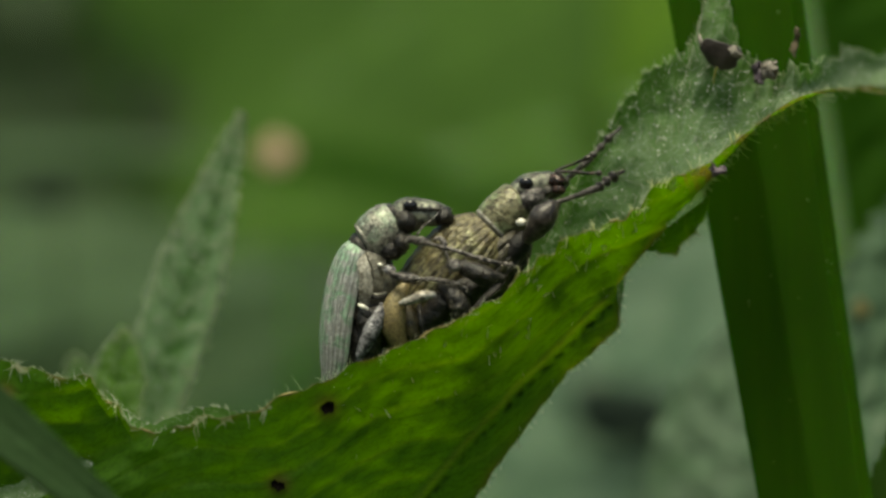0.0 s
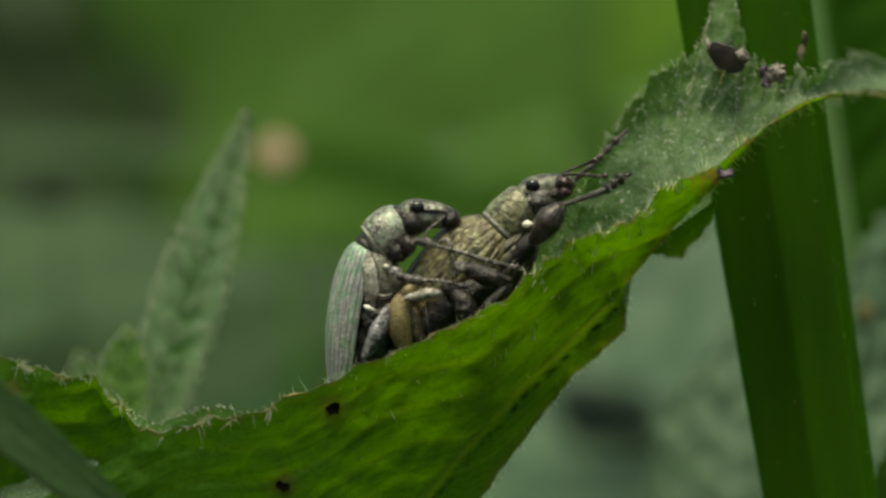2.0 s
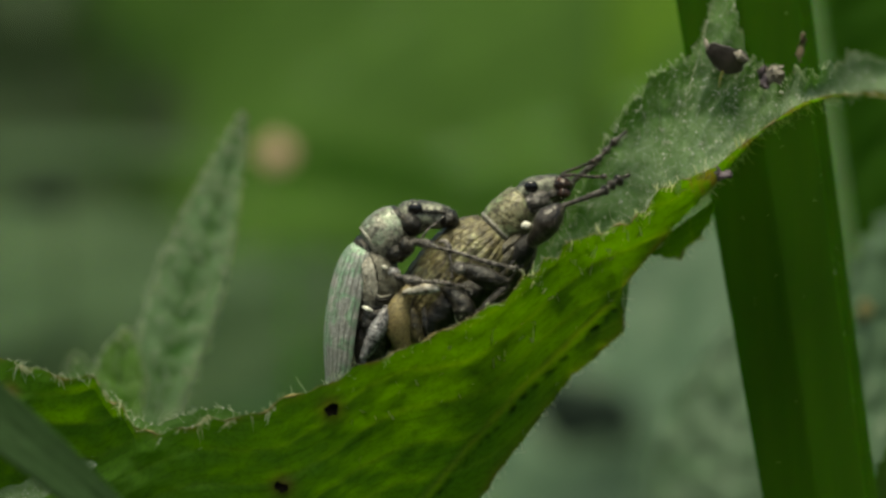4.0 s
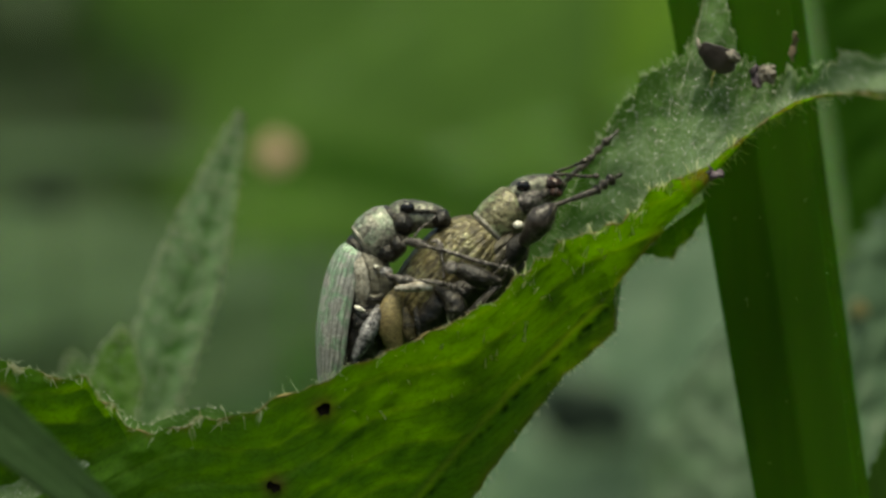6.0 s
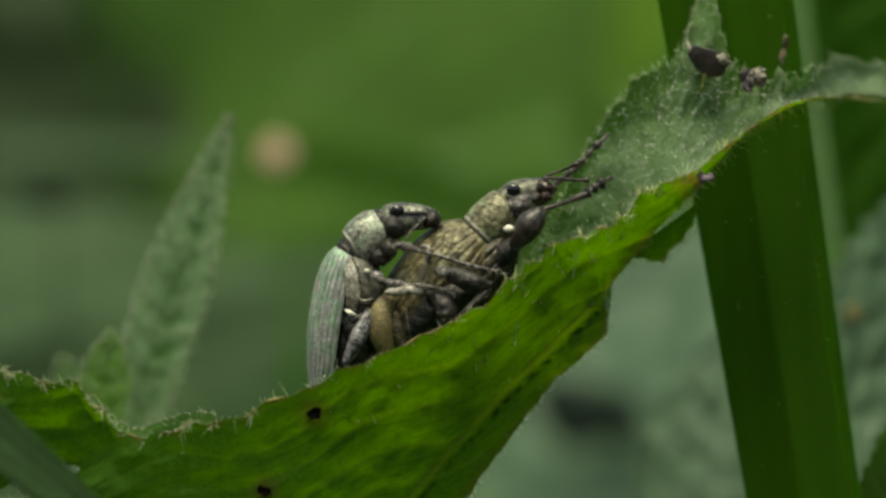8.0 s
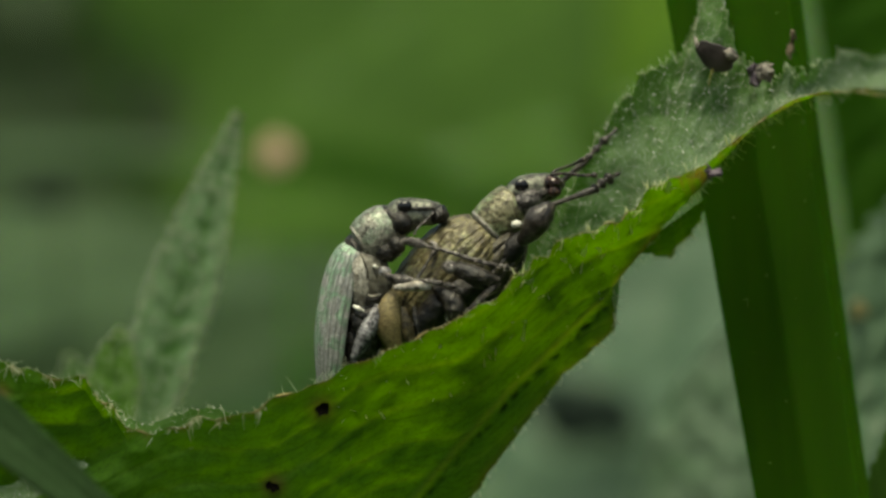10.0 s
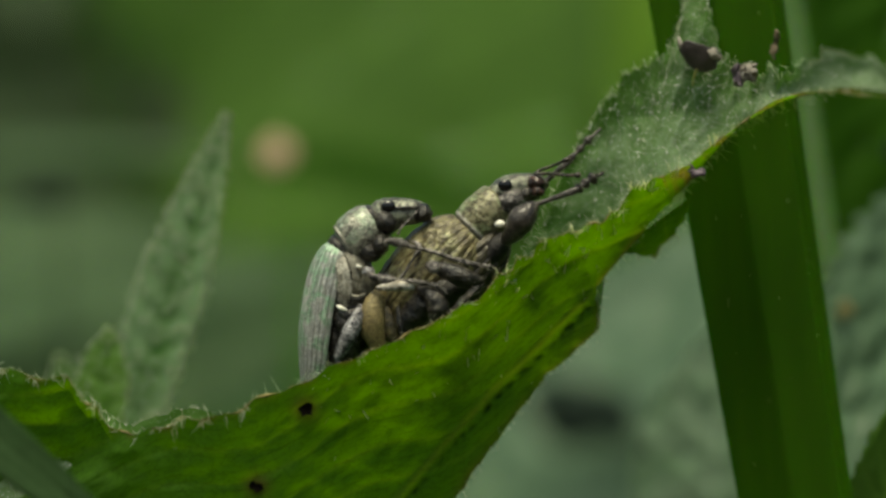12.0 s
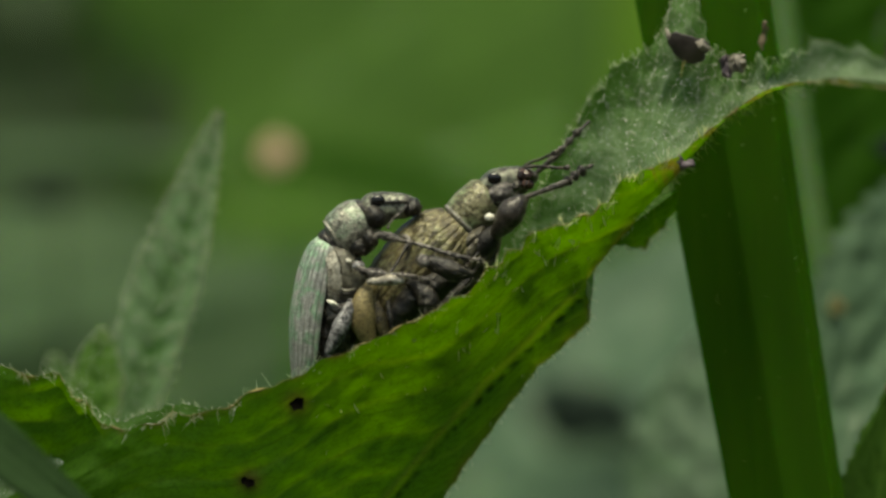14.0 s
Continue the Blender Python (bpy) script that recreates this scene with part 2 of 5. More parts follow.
# Near-black cuticle, with the shade under chest and body in the colour.
breast_black = scale_material("black_cuticle", (0.004, 0.003, 0.003), [(0.3, (0.006, 0.005, 0.004)), (0.7, (0.018, 0.014, 0.010))], 0.0, 0.65, 12000, (0.46, 0.66), 4500, 0.8)
snout_brown = scale_material("reddish_cuticle", (0.012, 0.007, 0.006), [(0.3, (0.05, 0.022, 0.015)), (0.7, (0.14, 0.08, 0.06))], 0.0, 0.25, 9000, (0.46, 0.62), 4200)


def plain(name, col, rough, var=0.4, scale=1500):
    m, nt, b = material(name, rough)
    n = noise_tex(nt, coords(nt, 1), scale, 5)
    nt.links.new(ramp(nt, n, [(0.3, tuple(c * (1 - var) for c in col)), (0.7, tuple(min(1, c * (1 + var)) for c in col))]), b.inputs["Base Color"])
    bump(nt, b, n, 0.3, 0.00008)
    return m


def hair_material(name, col, clear):
    """A thin clear hair: pale, and lit through from behind."""
    m = plain(name, col, 0.4, 0.2)
    nt = m.node_tree
    tr = node(nt, "ShaderNodeBsdfTranslucent", Color=(*clear, 1))
    mx = node(nt, "ShaderNodeMixShader", Fac=0.65)
    nt.links.new(nt.nodes["Principled BSDF"].outputs[0], mx.inputs[1])
    nt.links.new(tr.outputs[0], mx.inputs[2])
    nt.links.new(mx.outputs[0], nt.nodes["Material Output"].inputs[0])
    return m


eye_black = plain("black_eye", (0.006, 0.006, 0.007), 0.12, 0.2)
white_spot = plain("white_scale", (0.78, 0.76, 0.66), 0.5, 0.1)
scale_hair = plain("pale_bristles", (0.42, 0.39, 0.33), 0.4, 0.4)
gland_white = plain("white_gland", (0.78, 0.80, 0.72), 0.4, 0.1)
hair_white = hair_material("white_hair", (0.70, 0.76, 0.62), (0.70, 0.80, 0.55))
hair_tan = hair_material("tan_hair", (0.74, 0.71, 0.56), (0.66, 0.64, 0.42))
hair_green = hair_material("greenish_hair", (0.93, 0.95, 0.72), (0.92, 0.97, 0.60))
husk_dark = plain("dark_husk", (0.050, 0.042, 0.038), 0.42, 0.7)
husk_pale = plain("pale_husk", (0.20, 0.18, 0.15), 0.6, 0.4)
dead_tan = plain("tan_petal", (0.52, 0.36, 0.24), 0.7, 0.2)
purple_bit = plain("purplish_scrap", (0.10, 0.078, 0.095), 0.6, 0.5)
yellow_scrap = plain("yellow_scrap", (0.30, 0.27, 0.11), 0.7, 0.3)
bract_brown = plain("brown_bract", (0.13, 0.10, 0.06), 0.7, 0.4)
brown_bit = plain("brown_debris", (0.06, 0.042, 0.022), 0.7, 0.5)
speck = plain("dark_speck", (0.006, 0.005, 0.003), 0.9, 0.5)
speck.node_tree.nodes["Principled BSDF"].inputs["Specular IOR Level"].default_value = 0.05
edge_brown = plain("browned_edge", (0.21, 0.175, 0.06), 0.7, 0.6, 900)
# Near-black for the scraps that stand in for shaded gaps between leaves.
gap_dark = plain("gap_black", (0.020, 0.032, 0.024), 0.95, 0.5)
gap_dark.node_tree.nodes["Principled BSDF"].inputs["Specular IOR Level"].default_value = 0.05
soil = plain("soil", (0.045, 0.04, 0.025), 0.9, 0.6, 30)
foliage_far = plain("far_foliage", (0.022, 0.064, 0.02), 0.9, 0.7, 9)


# ---- mesh helpers ----
def thing(name, base, label, category, group="", kind=""):
    ob = new(name)
    ob.empty_display_size = 0.001
    ob.location = world_at(base)
    PIVOT[ob] = Vector(base)
    return tagged(ob, label, category, group, kind)


def part(name, bm, mat, parent, label="", pivot=None, kind=""):
    """Links a bmesh in plan coordinates as one mesh object under a thing or a part."""
    org = Vector(pivot) if pivot is not None else PIVOT[parent]
    me = bpy.data.meshes.new(name)
    for v in bm.verts:
        v.co = (v.co - org) * 0.001
    bm.to_mesh(me)
    bm.free()
    for p in me.polygons:
        p.use_smooth = True
    for m in mat if isinstance(mat, (list, tuple)) else [mat]:
        me.materials.append(m)
    ob = new(name, me)
    ob.parent = parent
    ob.location = (org - PIVOT[parent]) * 0.001
    PIVOT[ob] = org
    return tagged(ob, label, kind=kind)


def curve_at(pts, t, sharp=0.0):
    """A smooth curve through the points, t from 0 to 1; sharp turns it towards straight stretches."""
    n = len(pts) - 1
    x = min(max(t, 0), 1) * n
    i = min(int(x), n - 1)
    f = x - i
    p = [Vector(pts[min(max(i + k, 0), n)]) for k in (-1, 0, 1, 2)]
    smooth = 0.5 * (2 * p[1] + (p[2] - p[0]) * f + (2 * p[0] - 5 * p[1] + 4 * p[2] - p[3]) * f * f + (3 * p[1] - p[0] - 3 * p[2] + p[3]) * f ** 3)
    return smooth.lerp(p[1].lerp(p[2], f), sharp)


def number_at(vals, t):
    return curve_at([(v, 0, 0) for v in vals], t).x


def tube(pts, radii, seg=12, rings=14, flat=1.0, up=(0, -1, 0), rough=0.0, bm=None, seed=0):
    """A round limb along a smooth curve; flat squeezes it along 'up'."""
    bm = bm or bmesh.new()
    loops = []
    for i in range(rings + 1):
        t = i / rings
        c = curve_at(pts, t)
        d = (curve_at(pts, t + 0.02) - curve_at(pts, t - 0.02)).normalized()
        a = Vector(up) - d * d.dot(Vector(up))
        a = a.normalized() if a.length > 1e-4 else d.orthogonal().normalized()
        b = d.cross(a)
        r = max(number_at(radii, t), 0.004)
        ring = []
        for k in range(seg):
            w = 2 * math.pi * k / seg
            on = c + a * math.cos(w) * r + b * math.sin(w) * r
            q = 1 + rough * (noise.noise(on * 4 + Vector((seed, 0, 0))) + 0.7 * noise.noise(on * 10))
            ring.append(bm.verts.new(c + (a * math.cos(w) * flat + b * math.sin(w)) * r * q))
        loops.append(ring)
    for p, q in zip(loops, loops[1:]):
        for k in range(seg):
            bm.faces.new((p[k], p[(k + 1) % seg], q[(k + 1) % seg], q[k]))
    bm.faces.new(loops[0][::-1])
    bm.faces.new(loops[-1])
    return bm


def ball(c, r, seg=14, rings=10, stretch=(1, 1, 1)):
    bm = bmesh.new()
    bmesh.ops.create_uvsphere(bm, u_segments=seg, v_segments=rings, radius=1)
    for v in bm.verts:
        v.co = Vector(c) + Vector([a * r * s for a, s in zip(v.co, stretch)])
    return bm


def wing_case(beetle, pts, radii, dorsal, side, a0, a1, mat, label, stripes=7, depth=0.026, ink=0.22, name="wing_case", lump=1.0):
    """A wing case: a curved shell over the back, from the seam round to the flank, with lengthwise pitted grooves."""
    bm = bmesh.new()
    grid, dark, flow = [], [], []
    nu, nv = 84, 70
    for i in range(nv + 1):
        t = i / nv
        c = curve_at(pts, t)
        d = (curve_at(pts, t + 0.02) - curve_at(pts, t - 0.02)).normalized()
        up = (Vector(dorsal) - d * d.dot(Vector(dorsal))).normalized()
        sd = Vector(side) - d * d.dot(Vector(side))
        sd = (sd - up * sd.dot(up)).normalized()
        r = max(number_at(radii, t), 0.02)
        row = []
        for k in range(nu + 1):
            f = k / nu
            w = radians(a0 + (a1 - a0) * f)
            lane = (f * stripes + 0.05 * lump * noise.noise(Vector((t * 8, f * stripes, a1)))) % 1.0
            low = math.exp(-(min(lane, 1 - lane) / 0.13) ** 2)
            pit = low * (0.5 + 0.5 * math.sin(t * 130 + 2.1 * int(f * stripes + 0.5)))
            rim = math.exp(-((1 - f) / 0.03) ** 2)
            q = r * (1 - depth * low - 0.02 * pit + 0.02 * rim)
            q += lump * (0.016 * noise.noise(Vector((c.x * 3 + f * 9, c.z * 3, 1.0))) + 0.010 * noise.noise(Vector((c.x * 7 + f * 40, c.z * 7, 5.0))))
            row.append(bm.verts.new(c + up * math.cos(w) * q + sd * math.sin(w) * q))
            flow.append((f * 26 + a1, t * (9 if lump < 2 else 13), 0.0))
            streak = max(0, noise.noise(Vector((f * 13, t * 2.2, 3 + a1)))) * max(0, noise.noise(Vector((f * 40, t * 9, 5))) + 0.4)
            dark.append(min(1, ink * low * (0.5 + 0.9 * max(0, 0.5 + noise.noise(Vector((f * stripes, t * 5, 9))))) + 0.4 * ink * pit + 1.6 * ink * streak + (0.5 * ink * max(0, f - 0.72) / 0.28)))
        grid.append(row)
    for p, q in zip(grid, grid[1:]):
        for k in range(nu):
            bm.faces.new((p[k], p[k + 1], q[k + 1], q[k]))
    bmesh.ops.recalc_face_normals(bm, faces=bm.faces[:])
    ob = part(name, bm, mat, beetle, label)
    set_vein(ob, dark)
    at = ob.data.attributes.new("flow", "FLOAT_VECTOR", "POINT")
    at.data.foreach_set("vector", [c for v in flow for c in v])
    sol = ob.modifiers.new("thickness", "SOLIDIFY")
    sol.thickness, sol.offset = 0.00008, -1
    return ob


def set_vein(ob, values, name="vein"):
    at = ob.data.attributes.new(name, "FLOAT", "POINT")
    at.data.foreach_set("value", values)


def hairs(spots, rnd, length, thick=0.018):
    """Fine tapered hairs: each spot is a place, a direction and a size."""
    verts, faces = [], []
    for p, d, s in spots:
        d = (Vector(d) + Vector((rnd.uniform(-.7, .7), rnd.uniform(-.6, .6), rnd.uniform(-.6, .6)))).normalized()
        a = d.orthogonal().normalized() * thick
        b = d.cross(a.normalized()) * thick
        n = len(verts)
        ln = length * s * rnd.uniform(0.5, 1.3)
        mid = Vector(p) + d * ln * 0.6
        tip = Vector(p) + d * ln + Vector((0, 0, rnd.uniform(-.08, .05))) * ln
        verts += [Vector(p) + a, Vector(p) - a * 0.5 + b * 0.87, Vector(p) - a * 0.5 - b * 0.87,
                  mid + a * 0.6, mid - a * 0.3 + b * 0.5, mid - a * 0.3 - b * 0.5, tip]
        faces += [(n, n + 1, n + 4, n + 3), (n + 1, n + 2, n + 5, n + 4), (n + 2, n, n + 3, n + 5),
                  (n + 3, n + 4, n + 6), (n + 4, n + 5, n + 6), (n + 5, n + 3, n + 6)]
    bm = bmesh.new()
    vs = [bm.verts.new(v) for v in verts]
    for f in faces:
        bm.faces.new([vs[i] for i in f])
    return bm


def grains(spots, rnd, low, high):
    """Tiny uneven beads."""
    bm = bmesh.new()
    for p, *_ in spots:
        r = rnd.uniform(low, high)
        c = Vector(p) + Vector((0, -r * 0.6, 0))
        k = [bm.verts.new(c + Vector(d) * r * rnd.uniform(0.75, 1.25)) for d in ((1, 0, 0), (0, 0, 1), (-1, 0, 0), (0, 0, -1), (0, 1, 0), (0, -1, 0))]
        for i in range(4):
            bm.faces.new((k[i], k[(i + 1) % 4], k[4]))
            bm.faces.new((k[(i + 1) % 4], k[i], k[5]))
    return bm


def broad_leaf(name, base, tip, width, mat, label, normal=(0, -1, 0.25), fold=0.25, bend=0.1, teeth=14, tooth=0.06, group="", fine=False, shape=0.75, quilt=0.012, hairy=0, rooted=True, rib_mat=None, slope=1.6, margin=0.0, crinkle=0.0):
    """A toothed leaf from its base to its tip (plan coordinates), folded along the midrib, with side veins."""
    base, tip = Vector(base), Vector(tip)
    ax = tip - base
    ln = ax.length
    ax.normalize()
    nrm = (Vector(normal) - ax * ax.dot(Vector(normal))).normalized()
    side = ax.cross(nrm)
    nv, nu = (150, 60) if fine else (84, 24)
    bm = bmesh.new()
    pick = random.Random(int(ln * 10))
    grid, vein = [], []
    spots = []
    for i in range(nv + 1):
        t = i / nv
        w = width * 0.5 * (math.sin(math.pi * t ** shape) ** 0.85) * (1 - 0.12 * t) + 0.004 * width
        w *= 1 + tooth * (((t * teeth) % 1.0) - 0.5) * 2
        row = []
        for k in range(nu + 1):
            u = -1 + 2 * k / nu
            v = (t * teeth * 0.5 - abs(u) * slope + 0.25 * noise.noise(Vector((t * 14, u * 2, 6.0)))) % 1.0
            on_vein = max(math.exp(-(min(v, 1 - v) / 0.06) ** 2) * 0.75, math.exp(-(u * w / (0.02 * width)) ** 2))
            q = math.sin(math.pi * v) * quilt * width * (1 - u * u * 0.5) + noise.noise(Vector((t * 9, u * 5, width))) * 0.02 * width
            p = base + ax * (t * ln) + side * (u * w) + nrm * (abs(u) * w * fold + q - bend * ln * (t - 0.3) ** 2)
            if crinkle:
                p += nrm * crinkle * (noise.noise(p * 0.9) + 0.6 * abs(noise.noise(p * 2.1 + Vector((4, 0, 0)))))
            row.append(bm.verts.new(p))
            if margin:
                pale = max(0, abs(u - 0.12) - 0.16) / 0.45 + 0.40 * math.sin(math.pi * v) ** 2 + 0.35 * noise.noise(Vector((t * 16, u * 3, 2.0))) - 0.1 + 1.2 * max(0, t - 0.55)
                on_vein = margin * max(0, min(1, pale))
            vein.append(on_vein * 0.8)
            if hairy and pick.random() < (0.8 if k in (0, nu) else 0.035):
                spots.append((p, nrm * 0.7 + side * u * (1.2 if k in (0, nu) else 0.2), 1))
        grid.append(row)
    for p, q in zip(grid, grid[1:]):
        for k in range(nu):
            bm.faces.new((p[k], p[k + 1], q[k + 1], q[k]))
    ob = thing(name, base, label, "leaf", group)
    blade = part("blade", bm, mat, ob)
    set_vein(blade, vein)
    sol = blade.modifiers.new("thickness", "SOLIDIFY")
    sol.thickness = 0.00018
    rib = tube([base + ax * ln * f + nrm * (-bend * ln * (f - 0.3) ** 2 - 0.1) for f in (-0.12, 0.2, 0.5, 0.8, 1.0)], [0.02 * width, 0.02 * width, 0.014 * width, 0.008 * width, 0.002 * width], 8, 20)
    part("midrib", rib, rib_mat or stalk_pale, ob, "green midrib" if rib_mat else "paler raised midrib")
    if rooted:
        foot = Vector((base.x - ax.x * 6, base.y + 8, -400))
        start = base - ax * ln * 0.1 - nrm * bend * ln * 0.1
        low = start - ax * width * 0.15
        stem = tube([start, low] + [low.lerp(foot, f) for f in (0.012, 0.04, 0.12, 0.35, 1.0)], [0.018 * width, 0.02 * width, 0.03 * width, 0.05 * width], 8, 42)
        part("leaf_stalk", stem, stalk_green, ob, "thin green leaf stalk")
    if hairy:
        part("hair", hairs(spots, random.Random(int(width * 10)), hairy, 0.034), hair_white, ob, "fine whitish leaf hairs", kind="stuff")
    return ob


def stalk(name, top, bottom, radius, mat, label, ridges=6, deep=0.10, turn=0.0, taper=0.0, flat=1.0):
    bm = bmesh.new()
    top, bottom = Vector(top), Vector(bottom)
    loops = []
    for i in range(121):
        c = bottom.lerp(top, i / 120)
        ring = []
        for k in range(72):
            w = 2 * math.pi * k / 72 + turn
            q = radius * (1 + taper * min(14, max(-14, c.z))) * (1 + deep * (abs(math.cos(w * ridges / 2)) ** 1.5 - 0.5) + 0.005 * math.cos(31 * w) + 0.02 * noise.noise(Vector((w, c.z * 0.15, radius))))
            ring.append(bm.verts.new(c + Vector((math.cos(w) * q, math.sin(w) * q * flat, 0))))
        loops.append(ring)
    for p, q in zip(loops, loops[1:]):
        for k in range(72):
            bm.faces.new((p[k], p[(k + 1) % 72], q[(k + 1) % 72], q[k]))
    ob = thing(name, bottom, label, "stalk")
    part("stem", bm, mat, ob)
    z = top.z - 4
    c = bottom.lerp(top, (z - bottom.z) / (top.z - bottom.z))
    part("leaf_joint", tube([c + Vector((0, 0, -3)), c, c + Vector((0, 0, 3))], [radius * 0.9, radius * 1.25, radius * 0.9], 20, 10), mat, ob, "swollen joint")
    return ob


def angled_stalk(name, top, bottom, radius, label, taper):
    """A thick stalk with a few blunt corners, flat or slightly hollow sides between them and fine lengthwise ribs."""
    corners = [(1.0, 0.05), (0.78, -0.34), (-0.04, -0.47), (-0.14, -0.43), (-1.0, -0.16), (-0.6, 0.62), (0.4, 0.66)]
    profile = []
    for i, p in enumerate(corners):
        q = corners[(i + 1) % len(corners)]
        for k in range(16):
            f = k / 16
            d = Vector((q[0] - p[0], q[1] - p[1], 0))
            inward = Vector((-d.y, d.x, 0))
            if inward.dot(Vector((p[0] + q[0], p[1] + q[1], 0))) > 0:
                inward.negate()
            hollow = 0.045 * math.sin(math.pi * f) if i in (1, 3, 4) else -0.02 * math.sin(math.pi * f)
            profile.append(Vector((p[0] + d.x * f, p[1] + d.y * f, 0)) + inward * hollow)
    n = len(profile)
    for _ in range(2):
        profile = [profile[i - 1] * 0.25 + profile[i] * 0.5 + profile[(i + 1) % n] * 0.25 for i in range(n)]
    wide = max(abs(p.x) for p in profile)
    top, bottom = Vector(top), Vector(bottom)
    bm = bmesh.new()
    loops, rib = [], []
    for i in range(241):
        c = bottom.lerp(top, i / 240)
        r = radius * (1 + taper * min(14, max(-14, c.z))) / wide
        ring = []
        for k, p in enumerate(profile):
            q = r * (1 + 0.004 * math.cos(k * 1.9) + 0.006 * noise.noise(Vector((k * 0.3, c.z * 0.2, radius))))
            ring.append(bm.verts.new(c + p * q))
            # dark and light stripes for the colour, in place of side light
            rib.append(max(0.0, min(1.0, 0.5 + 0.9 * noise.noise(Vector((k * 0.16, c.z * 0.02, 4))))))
        loops.append(ring)
    for p, q in zip(loops, loops[1:]):
        for k in range(n):
            bm.faces.new((p[k], p[(k + 1) % n], q[(k + 1) % n], q[k]))
    ob = thing(name, bottom, label, "stalk")
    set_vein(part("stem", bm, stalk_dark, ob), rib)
    c = bottom.lerp(top, (top.z - 4 - bottom.z) / (top.z - bottom.z))
    part("leaf_joint", tube([c + Vector((0, 0, -3)), c, c + Vector((0, 0, 3))], [radius * 0.9, radius * 1.25, radius * 0.9], 20, 10), stalk_green, ob, "swollen joint")
    return ob


# ---- ground and distance ----
def ground():
    bm = bmesh.new()
    bmesh.ops.create_grid(bm, x_segments=60, y_segments=60, size=1)
    for v in bm.verts:
        far = max(abs(v.co.x), abs(v.co.y)) ** 4 * 60 + 1.2
        v.co = Vector((v.co.x * far, v.co.y * far, 0.012 * noise.noise(Vector((v.co.x * 30, v.co.y * 30, 0)))))
    me = bpy.data.meshes.new("ground")
    bm.to_mesh(me)
    bm.free()
    me.materials.append(soil)
    tagged(new("ground", me), "dark bare soil under the plants", "ground", kind="structure")
    # Thicket behind; the rest of the ring is added unseen to block low skylight.
    bm = bmesh.new()
    rows = []
    for i in range(96):
        a = radians(3.75 * i)
        top = 0.95 + 0.4 * noise.noise(Vector((math.cos(a) * 3, math.sin(a) * 3, 8)))
        # lower on the unseen camera side, to let skylight reach the beetles
        if i > 48:
            top -= 0.3
        if 50 < 3.75 * i < 130:
            top = 0.85 + 0.2 * noise.noise(Vector((math.cos(a) * 3, math.sin(a) * 3, 8)))
        rows.append([bm.verts.new((math.cos(a) * 1.6, math.sin(a) * 1.6 + 0.1 * noise.noise(Vector((math.cos(a) * 4, k * 0.6, math.sin(a) * 4))), top * k / 9)) for k in range(10)])
    for p, q in zip(rows, rows[1:] + rows[:1]):
        for k in range(9):
            bm.faces.new((p[k], q[k], q[k + 1], p[k + 1]))
    me = bpy.data.meshes.new("backdrop")
    bm.to_mesh(me)
    bm.free()
    me.materials.append(foliage_far)
    ob = tagged(new("backdrop", me), "dark green thicket behind, carried round unseen to block low skylight", "foliage", kind="structure")
    ob.modifiers.new("thickness", "SOLIDIFY").thickness = 0.02


ground()

# ---- the plants behind, out of focus ----
back = "blurred leaves behind"
broad_leaf("broad_leaf", (45.82, 330, 20.54), (-30.24, 300, 1.26), 62, leaf_back, "very broad light green leaf far behind", (0, -0.8, 0.8), 0.05, 0.05, group=back)
broad_leaf("broad_leaf", (20.06, 230, 39.06), (-22.59, 200, 5.18), 30, leaf_back, "broad light green leaf hanging in the shade behind", (0.1, -0.8, 0.8), 0.1, 0.05, group=back)
broad_leaf("broad_leaf", (-28.76, 250.00, 37.41), (-15.30, 240.00, 7.34), 18.5, leaf_back, "broad green leaf hanging at a slant far behind", (0.1, -0.8, 0.8), 0.06, 0.03, group=back)
broad_leaf("broad_leaf", (-44.61, 190, 7.30), (-14.25, 170, 7.81), 4.6, leaf_dusty, "narrow grey-green leaf lying level behind", (0, -0.6, 1), 0.1, 0.05, group=back)
broad_leaf("broad_leaf", (-43.30, 180, -8.76), (-5.95, 160, 0.87), 15, leaf_dusty, "broad dull green leaf low behind the beetles", (0, -0.5, 1), 0.1, 0.1, group=back)
broad_leaf("broad_leaf", (-54.92, 230, 1.06), (-11.55, 205, -3.74), 24, leaf_dusty, "broad dull green leaf lying level behind", (0, -0.5, 1), 0.1, 0.05, group=back)
broad_leaf("broad_leaf", (-23.73, 260, -9.79), (18.54, 230, 5.62), 18, leaf_back, "broad mid-green leaf behind the beetles", (0, -0.8, 0.7), 0.15, 0.1, group=back)
broad_leaf("broad_leaf", (24.75, 190, 31.78), (13.00, 185.00, 11.89), 12, leaf_light, "small light green leaf behind the stalk", (0.05, -0.6, 1), 0.2, 0.1, group=back)
broad_leaf("broad_leaf", (-37.72, 170, -13.61), (-11.36, 150, -7.96), 14, leaf_dusty, "dull green leaf low behind", (0, -1, 0.7), 0.2, 0.1, group=back)
broad_leaf("broad_leaf", (-5.32, 148, -26.18), (23.19, 152, 4.07), 25, leaf_mealy, "broad grey-green leaf under the hairy leaf", (-0.3, -0.8, 0.95), 0.06, 0.05, group=back, quilt=0.022)
broad_leaf("broad_leaf", (9.36, 175, -30.72), (29.88, 172, -1.67), 19, leaf_mealy, "quilted grey-green leaf low behind the stalk", (-0.2, -0.8, 0.95), 0.06, 0.05, group=back, quilt=0.03)
